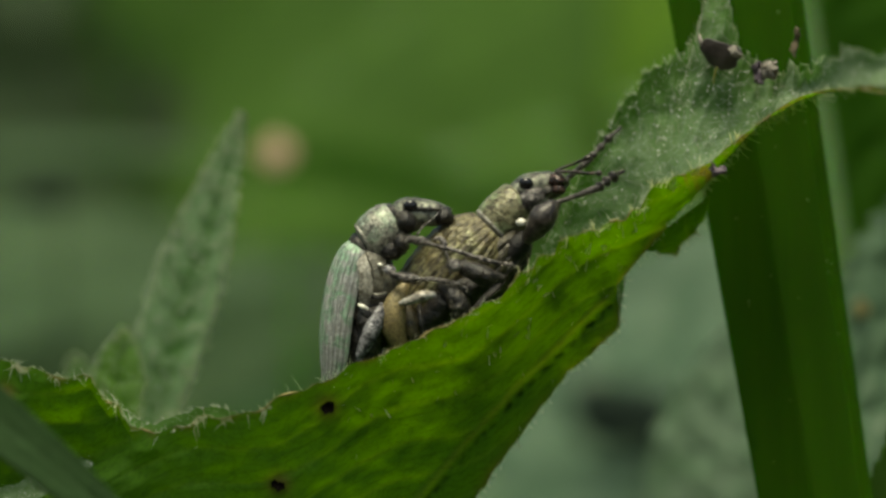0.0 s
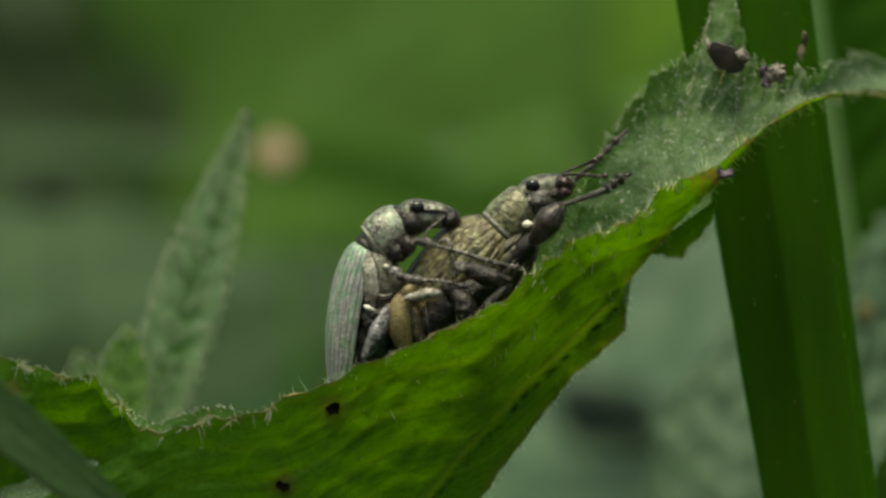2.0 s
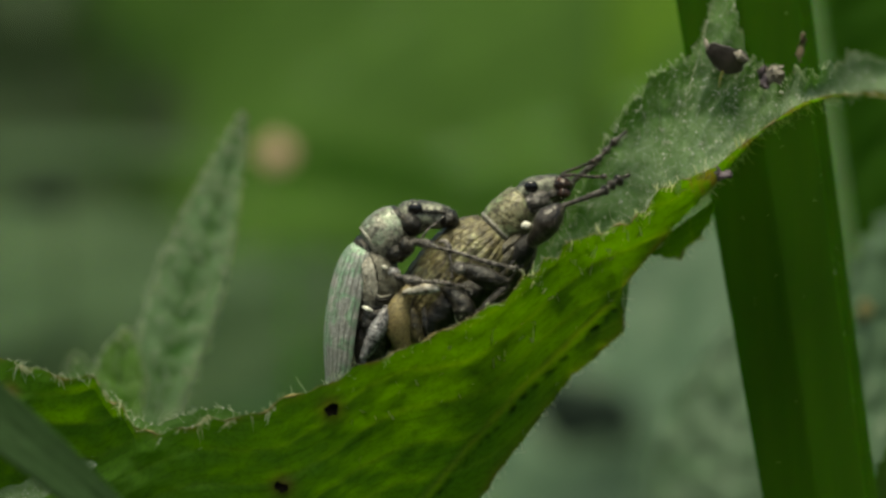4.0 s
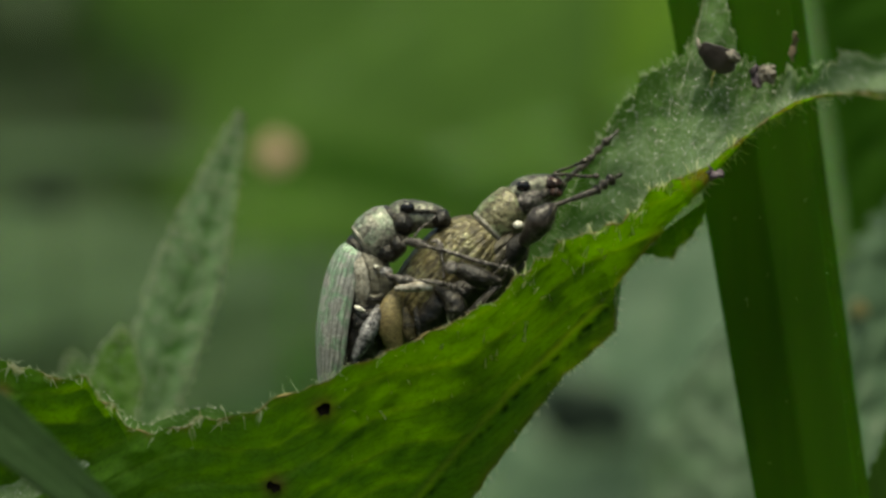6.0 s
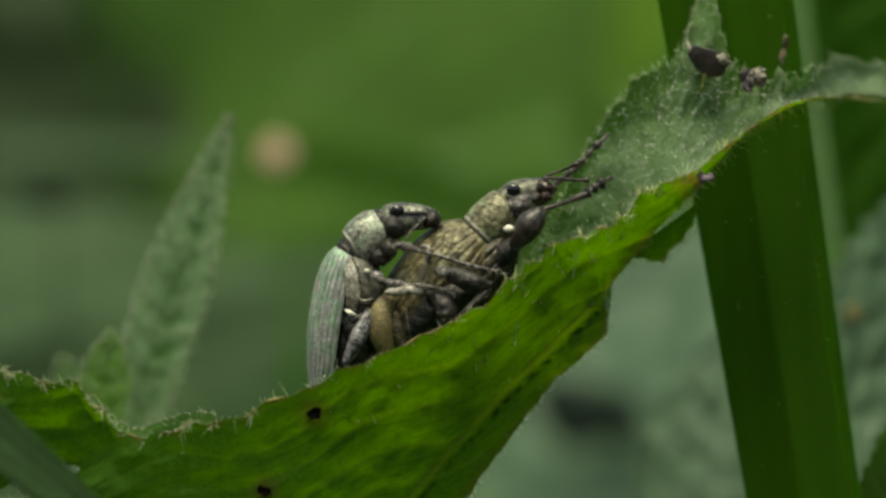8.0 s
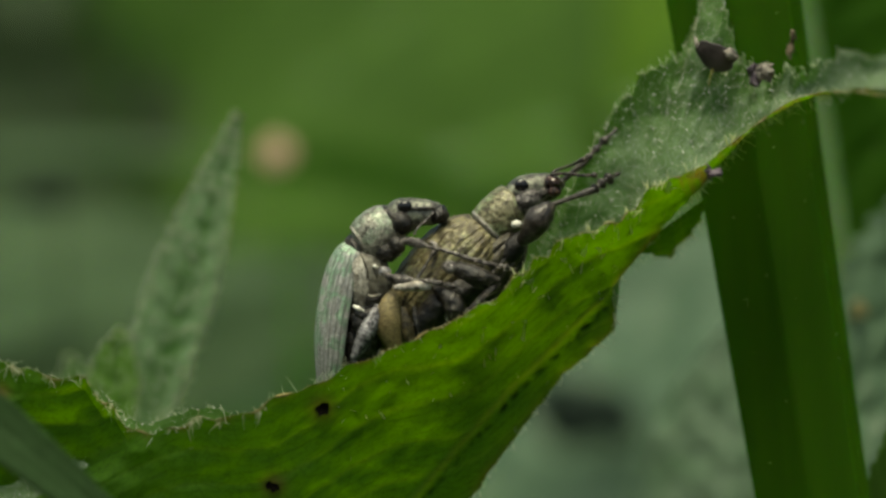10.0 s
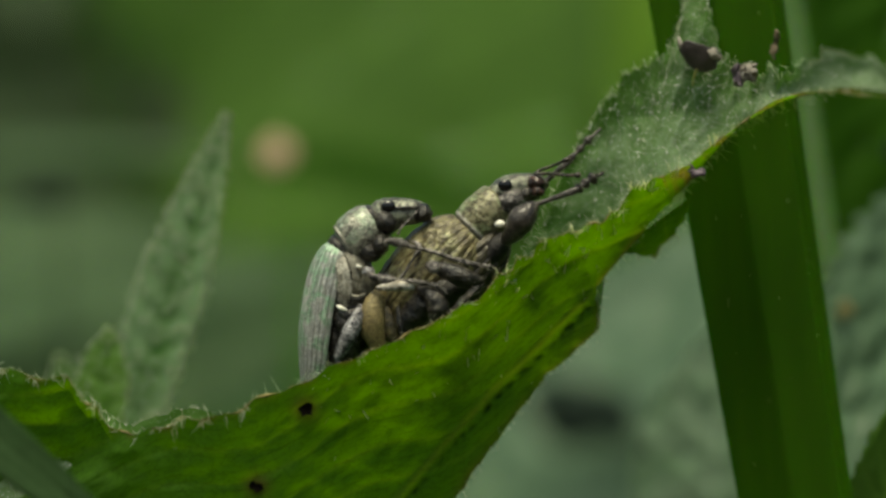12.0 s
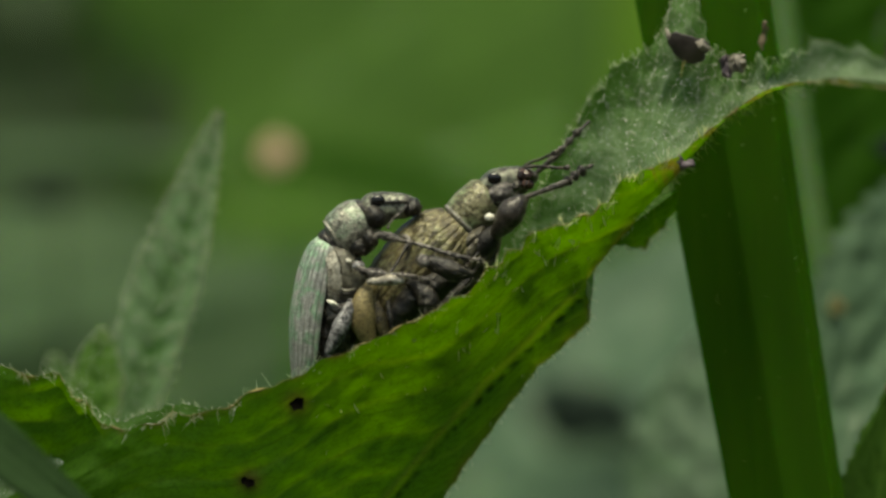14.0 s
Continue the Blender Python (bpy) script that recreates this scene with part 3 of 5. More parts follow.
sway_right = [
    broad_leaf("broad_leaf", (23.19, 42, 18.46), (18.46, 42, -0.87), 9.6, leaf_deep, "deep green backlit leaf hanging beside the stalk", (0.1, -1, -0.3), 0.06, 0.02, group=back, shape=0.85),
    broad_leaf("broad_leaf", (24.93, 34, 2.36), (14.81, 22, -10.53), 9.8, leaf_grey, "grey-green quilted leaf beside the stalk", (-0.3, -1, -0.5), 0.1, 0.05, group=back, fine=True, quilt=0.009, crinkle=0.06),
    broad_leaf("broad_leaf", (12.19, 42.00, -16.37), (13.71, 40.00, -2.64), 8.2, leaf_crinkled, "crinkled grey-green leaf low behind the stalk", (-0.25, -0.75, 0.95), 0.08, 0.03, group=back, fine=True, quilt=0.010, slope=1.1, crinkle=0.05, shape=0.9),
    broad_leaf("broad_leaf", (16.66, 9, -13.55), (17.98, 9, -5.07), 3.4, leaf_back, "green leaf edge with a pale vein", (0.1, -0.8, 0.6), 0.25, 0.05, group=back),
]


broad_leaf("broad_leaf", (10.20, 170.00, 12.0), (13.2, 170.00, 4.9), 3.0, leaf_back, "green leaf in the shade behind the hairy leaf", (0.05, -0.8, 0.5), 0.1, 0.03, group=back)


tip = ball((17.95, 8.9, -5.25), 0.34, 20, 14, (0.8, 0.5, 1.5))
for v in tip.verts:
    v.co += Vector([(noise.noise(v.co * 2.5 + Vector((k * 7, 0, 0))) + 0.5 * noise.noise(v.co * 6 + Vector((k * 7, 3, 0)))) * 0.3 for k in range(3)])
part("dead_tip", tip, bract_brown, sway_right[-1], "withered brown leaf tip")


def scrap_on_stalk(name, c, size, mat, label, category, high=0.55, tilt=0.0):
    bm = ball(c, size, 16, 12, (1.0, 0.25, high))
    for v in bm.verts:
        v.co += Vector((0, noise.noise(v.co * 0.6 / size) * size * 0.3, noise.noise(v.co * 1.3 / size + Vector((5, 0, 0))) * size * 0.22))
    bmesh.ops.rotate(bm, cent=c, matrix=Matrix.Rotation(radians(tilt), 3, "Y"), verts=bm.verts[:])
    ob = thing(name, c, label, category)
    part("scrap", bm, mat, ob)
    low = Vector(c) + Vector((size * 0.5, 0.3, -size * 0.4))
    foot = Vector((low.x + 8, low.y + 6, -400))
    part("leaf_stalk", tube([low] + [low.lerp(foot, f) for f in (0.006, 0.02, 0.06, 0.15, 0.4, 1.0)], [0.1, 0.15, 0.2, 0.3], 8, 40), mat if mat is gap_dark else stalk_green, ob, "thin stalk under the scrap")
    return ob


tan = scrap_on_stalk("withered_flower", (-9.38, 90, 5.38), 0.98, dead_tan, "small withered tan flower on a thin stalk", "flower", 0.95)
# Added dark scraps: each gives a shaded gap among the leaves as colour.
gap_scrap = scrap_on_stalk("gap_stand_in", (12.30, 142, -11.33), 4.2, gap_dark, "dark scrap standing in for a shaded gap between leaves", "dead leaf", 0.55, 14)
sway_right.append(scrap_on_stalk("gap_stand_in", (21.12, 39, 4.36), 0.85, gap_dark, "small dark scrap standing in for a gap in a green leaf", "dead leaf", 0.55))
scrap_on_stalk("gap_stand_in", (-25.42, 120, 3.35), 1.9, gap_dark, "small dark scrap standing in for a dark gap behind", "dead leaf", 0.5, 4)
broad_leaf("broad_leaf", (-14.87, 165, 6.97), (7.16, 155, 3.62), 3.4, leaf_deep, "narrow deep green leaf in the shade behind", (0, -1, 0.1), 0.1, 0.0, group=back)
broad_leaf("broad_leaf", (-18.56, 150, -9.96), (-5.27, 145, -1.93), 9.0, leaf_dusty, "dull green leaf low behind the pointed leaf", (0, -0.8, 0.7), 0.1, 0.0, group=back)


def thicket():
    rnd = random.Random(5)
    group = "leaves of the thicket"
    made = [broad_leaf("thicket_leaf", (0, 0, 0), (0, -8, 55), 34, leaf_shade, "dim green leaf deep in the thicket", (0, -1, 0.4), 0.2, 0.15, group=group, rooted=False),
            broad_leaf("thicket_leaf", (0, 0, 0), (10, -10, 60), 30, leaf_back, "mid-green leaf in the thicket behind", (0, -1, 0.6), 0.2, 0.2, group=group, rooted=False)]
    used = set()
    for i in range(16):
        y = 560 + 32 * i
        w = 0.14 * (150 + y)
        x = w * math.sin(i * 2.4)
        stalk("thicket_stalk", (x, y, 150), (x + rnd.uniform(-30, 30), y, -400), 2.2, stalk_green, "tall green stalk deep in the thicket", 5, 0.08)
        for k in range(6):
            src = rnd.choice((0, 0, 0, 1))
            z = rnd.uniform(-0.9, 0.6) * w
            m = pose(x / 1000, 0.15 + (y - 2) / 1000, 0.40 + z / 1000, rnd.uniform(-50, 10), rnd.choice((-1, 1)) * rnd.uniform(25, 95), rnd.uniform(-30, 30))
            if src in used:
                copy_thing(made[src], m)
            else:
                made[src].matrix_basis = m
                used.add(src)


thicket()


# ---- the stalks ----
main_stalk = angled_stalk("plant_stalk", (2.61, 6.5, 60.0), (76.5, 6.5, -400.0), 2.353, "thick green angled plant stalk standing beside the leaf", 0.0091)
pale_stalk = stalk("thin_stalk", (8.62, 37, 60.0), (77.6, 37, -400.0), 0.44, stalk_pale, "thin pale green stalk behind", 5, 0.06)

rnd = random.Random(11)
dust = []
for i in range(34):
    z = rnd.uniform(-9, 9)
    f = rnd.choice((0.2, 0.4, 0.6, 0.8, 0.88, 0.92))
    dust.append((Vector((12.30 - 0.1555 * z - 2.29 + 4.58 * f, 6.5 - 1.27 + 1.1 * abs(f - 0.5), z)),))
bm = grains(dust, rnd, 0.008, 0.026)
part("dust_specks", bm, hair_white, main_stalk, "tiny whitish specks", kind="stuff")

# ---- the hairy leaf on which the beetles sit ----
NEAR_RIM = [(23.23, 15, 5.30), (15.90, 7.5, 5.85), (12.95, 0.8, 5.50), (10.95, 0.2, 4.25), (9.25, 0.1, 2.98), (7.65, -0.1, 2.28), (6.25, -0.6, 0.98), (4.08, -1.3, 0.26), (2.29, -1.9, -1.36),
            (0.12, -2.3, -2.64), (-2.64, -2.3, -3.86), (-5.20, -2.3, -5.04), (-7.76, -2.2, -5.93), (-10.55, -1.8, -6.26), (-12.15, -1.6, -4.83), (-14.92, -1.6, -4.04), (-18.28, -1.6, -3.34)]
KEEL = [(23.37, 16, 5.67), (15.97, 8.5, 6.11), (13.13, 2.4, 5.48), (11.47, 2, 4.58), (9.57, 1.5, 2.48), (8.26, 1.8, 1.07), (6.28, 2.4, -1.26), (6.38, 3.2, -2.82), (4.45, 3.4, -4.54),
        (2.23, 3.7, -7.52), (0.02, 3.3, -10.61), (-2.92, 1.6, -12.51), (-6.14, 0.2, -12.80), (-9.24, -1.1, -12.89), (-11.96, -1.5, -12.85), (-15.51, -1.6, -12.64), (-18.68, -1.6, -12.25)]
FAR_RIM = [(23.44, 16.5, 6.47), (16.03, 9.1, 7.32), (13.35, 2.6, 6.56), (11.90, 2.8, 6.44), (10.62, 3, 7.60), (10.10, 3.2, 11.26), (9.15, 3.2, 7.78), (7.28, 3.4, 6.16), (5.91, 3.4, 4.25),
           (4.22, 3.6, 1.04), (1.64, 7.5, -4.18), (-3.90, 9, -9.31), (-7.55, 1.5, -5.80), (-10.44, 0, -6.14), (-12.08, 0, -4.94), (-15.28, 0, -4.14), (-18.48, 0, -3.48)]


# The midrib on the outer face.
MIDRIB = [(7.39, 0.22), (6.08, -1.60), (5.17, -2.40), (3.56, -4.02), (2.34, -5.23), (0.73, -7.05), (-0.89, -8.91), (-3.0, -11.2)]


# The fold under the hollow of the lobe.
LOBE = [(-9.2, -6.0), (-10.8, -6.75), (-13.0, -7.95), (-15.0, -8.9), (-18.9, -10.2)]

# Rotted spots on the outer face: place, size and turn.
SPOTS = [((-4.05, -1.59, -5.54), 0.27, 0.2), ((-5.78, -0.87, -8.27), 0.25, 0.45)]


def off_line(x, z, line):
    """How far (x, z) lies from a line of points, with its side: positive on the right of its run."""
    best = 99.0
    for (ax, az), (bx, bz) in zip(line, line[1:]):
        dx, dz = bx - ax, bz - az
        f = min(1, max(0, ((x - ax) * dx + (z - az) * dz) / (dx * dx + dz * dz)))
        ex, ez = x - ax - f * dx, z - az - f * dz
        d = math.hypot(ex, ez)
        if d < abs(best):
            best = math.copysign(d, dz * ex - dx * ez)
    return best


def hairy_leaf():
    ob = thing("hairy_leaf", KEEL[8], "green hairy leaf folded into a trough, with nibbled browned edges", "leaf")
    bm = bmesh.new()
    pick = random.Random(8)
    ns, nn, nf = 620, 110, 84
    grid, vein, crease, brown, silver, flow = [], [], [], [], [], []
    spots, tan, long, specks, dots, fringe, rim, down, under = [], [], [], [], [], [], [], [], []
    for i in range(ns + 1):
        s = i / ns
        r, k, f = curve_at(NEAR_RIM, s), curve_at(KEEL, s, 0.75), curve_at(FAR_RIM, s)
        nib = noise.noise(Vector((s * 48, 0, 0))) * 0.5 + noise.noise(Vector((s * 88, 7, 0))) * 0.22 + noise.noise(Vector((s * 210, 4, 0))) * 0.04
        ragged = Vector((noise.noise(Vector((s * 90, 2, 0))), 0, noise.noise(Vector((s * 90, 12, 0))))) * 0.09 * (s < 0.6)
        r = r + (k - r).normalized() * max(nib * (0.55 if s < 0.27 else 0.85 if s < 0.42 else 0.45 if 0.53 < s < 0.73 else 0.9), -0.3)
        nib2 = noise.noise(Vector((s * 60, 9, 0))) * 0.30 + abs(noise.noise(Vector((s * 75, 14, 0)))) * 0.9 - 0.15
        f = f + (k - f).normalized() * nib2 * (0.35 if s > 0.62 else 1)
        row = []
        for j in range(nn + nf + 1):
            near = j <= nn
            if near:
                v = j / nn
                p = r.lerp(k, v) + ragged * v ** 12
                p.y += (0.35 - 0.5 * min(1, max(0, (s - 0.4) / 0.08)) + 0.15 * min(1, max(0, (s - 0.68) / 0.08))) * math.sin(math.pi * v)
                wide = (k - r).length
                away = Vector((0, -1, 0.1))
            else:
                v = 1 - (j - nn) / nf
                p = f.lerp(k, v) + ragged * v ** 12
                p.y += 0.3 * math.sin(math.pi * v)
                wide = (k - f).length
                away = Vector((-0.3, -1, 0.3))
            x, z = p.x, p.z
            warp = 0.9 * noise.noise(Vector((x * 0.2, z * 0.2, 3))) + 0.25 * noise.noise(Vector((x * 0.7, z * 0.7, 7)))
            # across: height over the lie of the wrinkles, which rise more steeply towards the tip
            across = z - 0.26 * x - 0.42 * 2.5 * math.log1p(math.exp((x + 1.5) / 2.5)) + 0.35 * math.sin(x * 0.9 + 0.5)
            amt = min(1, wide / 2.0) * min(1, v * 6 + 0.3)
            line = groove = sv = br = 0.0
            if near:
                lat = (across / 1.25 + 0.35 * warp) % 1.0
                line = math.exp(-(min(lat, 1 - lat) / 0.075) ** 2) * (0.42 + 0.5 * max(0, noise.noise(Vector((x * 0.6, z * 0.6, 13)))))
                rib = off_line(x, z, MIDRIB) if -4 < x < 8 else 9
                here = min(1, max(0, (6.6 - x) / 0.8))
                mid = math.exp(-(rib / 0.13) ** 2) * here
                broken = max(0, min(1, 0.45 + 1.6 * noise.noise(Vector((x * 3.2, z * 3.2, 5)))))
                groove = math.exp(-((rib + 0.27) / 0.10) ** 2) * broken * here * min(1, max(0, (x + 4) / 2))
                line = max(line, mid * 0.8)
                bulge = 0.06 * math.sin(math.pi * lat)
                lump = 0.050 * noise.noise(Vector((x * 1.6, across * 2.2, 2))) + 0.026 * noise.noise(Vector((x * 3.4, across * 4.2, 6)))
                p += away * (bulge + lump + 0.10 * mid - 0.16 * groove) * amt
                p.y -= 0.5 * max(0, -rib - 0.15) * here * min(1, max(0, (x + 3) / 2)) if rib < 3 else 0
                if x < -9.5:
                    low = off_line(x, z, LOBE)
                    dent = (1 - low / 3.2 if low > 0 else 1 + low / 0.7) * min(1, max(0, (-10.4 - x) / 2.4))
                    p.y += 1.5 * max(0, dent) * min(1, v * wide / 0.5)
                br = 0.8 * math.exp(-v * wide / 0.10) * max(0, min(1, 0.35 + 1.6 * noise.noise(Vector((s * 60, 3, 0)))))
                br = max(br, 0.22 * mid * (0.4 + 0.6 * broken), 0.9 * math.exp(-(1 - v) * wide / 0.30) * max(0, noise.noise(Vector((s * 34, 8, 0))) + 0.45) * (0.3 < s < 0.62))
                if s < 0.28:
                    br = max(br, 0.75 * max(0, min(1, 0.35 + 1.7 * noise.noise(Vector((s * 70, v * 1.5, 19))))))
                for c, _, _ in SPOTS:
                    br = max(br, 0.6 * math.exp(-(math.hypot(x - c[0], z - c[2]) / 0.42) ** 2))
                br = max(br, 0.85 * math.exp(-(math.hypot(x + 15.35, z + 5.05) / 0.32) ** 2))
            else:
                fan = math.degrees(math.atan2(z - 2.0, x - 7.5))
                lat = ((fan + 14 * warp) / 11.0) % 1.0
                ridge = math.exp(-(min(lat, 1 - lat) / 0.17) ** 2) * min(1, max(0, (math.hypot(x - 7.5, z - 2.0) - 1.6) / 2.2))
                sheen = min(1, max(0, (v - 0.06) / (0.62 - 0.40 * min(1, max(0, (s - 0.36) / 0.08))))) * (0.80 + 0.6 * noise.noise(Vector((x * 0.5, z * 0.5, 17))))
                sv = max(0, min(1, 0.86 * sheen * (0.45 + 0.55 * ridge)))
                if s < 0.17:
                    sv = 0.55
                p += away * (0.08 * ridge + 0.08 * noise.noise(Vector((x * 1.6, z * 1.6, 6)))) * amt
                br = 0.6 * math.exp(-(1 - v) * wide / 0.12) * max(0, noise.noise(Vector((s * 60, 3, 0))) + 0.2)
            p += Vector((0, 0.30 if near else 0.45, 0.05)) * noise.noise(Vector((x * 0.32, z * 0.32, 1))) * amt
            p += Vector((0, 0.12, 0.05)) * noise.noise(p * 1.1) * amt
            row.append(bm.verts.new(p))
            vein.append(min(1, line))
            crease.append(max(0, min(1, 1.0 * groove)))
            brown.append(min(1, max(0, br)))
            silver.append(sv)
            flow.append((x, across, 0.0 if near else 5.0))
            if j == 0:
                rim.append(p.copy())
            if not near and v < 0.9:
                q = pick.random()
                if q < 0.022 * min(1, wide / 5):
                    specks.append((p,))
                elif q < 0.12 * min(1, wide / 5):
                    dots.append((p,))
                elif q < 0.26 * min(1, wide / 5):
                    down.append((p, (-0.4, -0.8, 0.5), pick.uniform(0.2, 0.6)))
            if near:
                if pick.random() < (0.0008 + 0.035 * math.exp(-v * 9) if s < 0.66 else 0.004 * math.exp(-v * 14)):
                    spots.append((p, (0.3, -1.0, 0.6 - 0.9 * (s > 0.7)), pick.uniform(0.4, 1.0)))
                if 4 < j < 0.45 * nn and 0.2 < s < 0.64 and wide > 1.6 and pick.random() < (0.013 if s < 0.45 and v < 0.25 else 0.0022):
                    way = (pick.uniform(-0.6, 0.3), -1.2, 0.9)
                    long += [(p + Vector((pick.uniform(-0.2, 0.2), 0, pick.uniform(-0.1, 0.1))), way, pick.uniform(0.6, 1.1)) for _ in range(pick.choice((1, 1, 2, 3)))]
                if j == 0:
                    tuft = 0.5 + noise.noise(Vector((s * 45, 0, 21)))
                    if s > 0.7:
                        bunch = max(0, noise.noise(Vector((s * 70, 0, 31))) + 0.15)
                        for _ in range(int(13 * bunch * pick.random())):
                            (tan if pick.random() < 0.5 else spots).append((p + Vector((0, 0, -pick.uniform(0, 0.12))), (pick.uniform(-0.5, 0.7), -0.7, pick.uniform(-1.0, 0.3)), pick.uniform(0.5, 1.5)))
                        if pick.random() < 0.4:
                            spots.append((p, (-0.1, -0.5, 0.5), pick.uniform(0.3, 0.8)))
                    elif 0.40 < s < 0.63 and pick.random() < 0.5 * tuft:
                        tan += [(p, (pick.uniform(-0.6, 0.4), -0.9, pick.uniform(-0.5, 0.4)), pick.uniform(0.25, 0.7)) for _ in range(pick.choice((1, 2, 4)))]
                    elif pick.random() < 0.8 * tuft:
                        spots.append((p, (-0.15, -0.5, 0.5), pick.uniform(0.5, 1.3) * (0.6 if 0.42 < s < 0.62 else 1)))
                if nn - 2 < j and 0.08 < s < 0.6 and pick.random() < (0.45 if s < 0.27 else 0.30):
                    under.append((p, (0.5, -0.4, -0.6), pick.uniform(0.4, 1.1) * (1.5 if s < 0.27 else 1)))
            if j == nn + nf and pick.random() < (0.9 if s < 0.6 else 0.5):
                fringe += [(p, (-0.6, -0.3, 0.7), pick.uniform(0.4, 1.2)) for _ in range(2)]
        grid.append(row)
    for p, q in zip(grid, grid[1:]):
        for j in range(nn + nf):
            bm.faces.new((p[j], q[j], q[j + 1], p[j + 1])).material_index = int(j >= nn)
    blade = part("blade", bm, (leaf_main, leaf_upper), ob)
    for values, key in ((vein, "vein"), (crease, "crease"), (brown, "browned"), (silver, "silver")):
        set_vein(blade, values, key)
    at = blade.data.attributes.new("flow", "FLOAT_VECTOR", "POINT")
    at.data.foreach_set("vector", [c for v in flow for c in v])
    for a0, a1, b0, b1 in (((9.62, 2.8, 1.92), (7.03, 2.4, 0.02), (9.56, 4, 1.12), (8.49, 4.6, -0.20)),):
        bt = bmesh.new()
        flap, fv, fb, ff = [], [], [], []
        for i in range(41):
            u = i / 40
            row = []
            for j in range(25):
                v = j / 24
                low = Vector(b0).lerp(Vector(b1), min(1, u * 1.7)) if u < 0.6 else Vector(b1).lerp(Vector(a1), (u - 0.6) / 0.4)
                p = Vector(a0).lerp(Vector(a1), u).lerp(low, v)
                p += Vector((noise.noise(p * 2.2), 0, noise.noise(p * 2.2 + Vector((9, 0, 0))))) * 0.13 * v
                p.y += 0.25 * noise.noise(p * 0.9) + 0.12 * math.sin(u * 19) + 0.08 * noise.noise(p * 3)
                row.append(bt.verts.new(p))
                fv.append(0.6 * math.exp(-(abs(math.sin(u * 9)) / 0.1) ** 2))
                fb.append(0.7 * max(0, (v - 0.86) / 0.14) * max(0, min(1, 0.5 + 1.5 * noise.noise(p * 1.5))))
                ff.append((p.x, p.z - 0.6 * p.x, 2.0))
                if v > 0.93 and pick.random() < 0.8:
                    under.append((p, (0.3, -0.3, -0.8), pick.uniform(0.4, 1.0)))
            flap.append(row)
        for p, q in zip(flap, flap[1:]):
            for j in range(24):
                bt.faces.new((p[j], p[j + 1], q[j + 1], q[j]))
        tooth = part("leaf_tooth", bt, leaf_main, ob, "darker green tooth of the leaf edge")
        set_vein(tooth, fv)
        set_vein(tooth, fb, "browned")
        at = tooth.data.attributes.new("flow", "FLOAT_VECTOR", "POINT")
        at.data.foreach_set("vector", [c for v in ff for c in v])
    edge = bmesh.new()
    swell = random.Random(41)
    tube(rim[::4], [swell.choice((0.002, 0.004, 0.006, 0.014, 0.035)) for _ in range(120)], 6, 620, 1.0, rough=1.2, bm=edge)
    part("browned_edge", edge, edge_brown, ob, "thin browned nibbled rim")
    part("hair", hairs(spots, random.Random(3), 0.46, 0.012), hair_white, ob, "fine white bristly hairs", kind="stuff")
    part("hair", hairs(tan, random.Random(13), 0.46, 0.012), hair_tan, ob, "tufts of tan and whitish hairs on the rim", kind="stuff")
    part("hair", hairs(under, random.Random(15), 0.42, 0.010), hair_green, ob, "fine greenish hairs below the edge", kind="stuff")
    part("hair", hairs(long, random.Random(23), 0.74, 0.030), hair_green, ob, "long pale green bristles", kind="stuff")
    part("hair", hairs(down, random.Random(17), 0.36, 0.009), hair_white, ob, "fine white down", kind="stuff")
    part("hair", hairs(fringe, random.Random(12), 0.28, 0.010), hair_white, ob, "soft white fringe", kind="stuff")
    part("gland", grains(specks, random.Random(6), 0.022, 0.048), gland_white, ob, "small white gland beads", kind="stuff")
    part("gland", grains(dots, random.Random(7), 0.008, 0.020), gland_white, ob, "tiny white gland beads", kind="stuff")
    for c, size, turn in SPOTS:
        b = bmesh.new()
        ring = []
        for d in (0.0, 0.2):
            ring.append([b.verts.new(Vector(c) + Vector((math.cos(w + turn) * q, d - 0.32, math.sin(w + turn) * q * 0.85)))
                         for w, q in ((i * math.pi / 6, size / max(abs(math.cos(i * math.pi / 6)), abs(math.sin(i * math.pi / 6))) * (0.9 + 0.45 * noise.noise(Vector((i * 1.3, size * 9, turn))))) for i in range(12))])
        for i in range(12):
            b.faces.new((ring[0][i], ring[0][(i + 1) % 12], ring[1][(i + 1) % 12], ring[1][i]))
        b.faces.new(ring[0])
        b.faces.new(ring[1][::-1])
        part("dark_spot", b, speck, ob, "small dark rotted spot")
    return ob


main_leaf = hairy_leaf()
leaf_stem = stalk("plant_stalk", (24.1, 16.4, 60.0), (32.3, 16.4, -400.0), 1.6, stalk_green, "green stalk that carries the hairy leaf", 4, 0.14, 0.2)

# ---- the pointed leaf and the grass blade beside it ----
spike_leaf = broad_leaf("pointed_leaf", (-12.29, 17, -8.66), (-7.95, 17, 5.33), 2.75, leaf_silver, "narrow pointed toothed leaf standing upright behind", (0.1, -0.8, 0.8), 0.15, 0.02, 24, 0.10, fine=True, shape=0.84, quilt=0.022, hairy=0.3, rib_mat=stalk_green, slope=0.55, margin=1.1)
small_leaf = broad_leaf("pointed_leaf", (-12.9, 14, -10.5), (-12.35, 14, -3.05), 2.3, leaf_fresh, "small blunt green leaf tip standing behind the rim", (-0.2, -1, 0.1), 0.3, 0.02, 14, 0.10, fine=True, shape=1.9, quilt=0.03, hairy=0.12, slope=0.5, margin=0.45, rib_mat=stalk_green)
pale_leaf = broad_leaf("pointed_leaf", (-13.6, 24, -9.6), (-15.2, 24, -4.35), 1.9, leaf_pale, "small pale downy leaf behind the rim", (-0.2, -1, 0.4), 0.2, 0.02, 10, 0.08, shape=1.5, hairy=0.2)
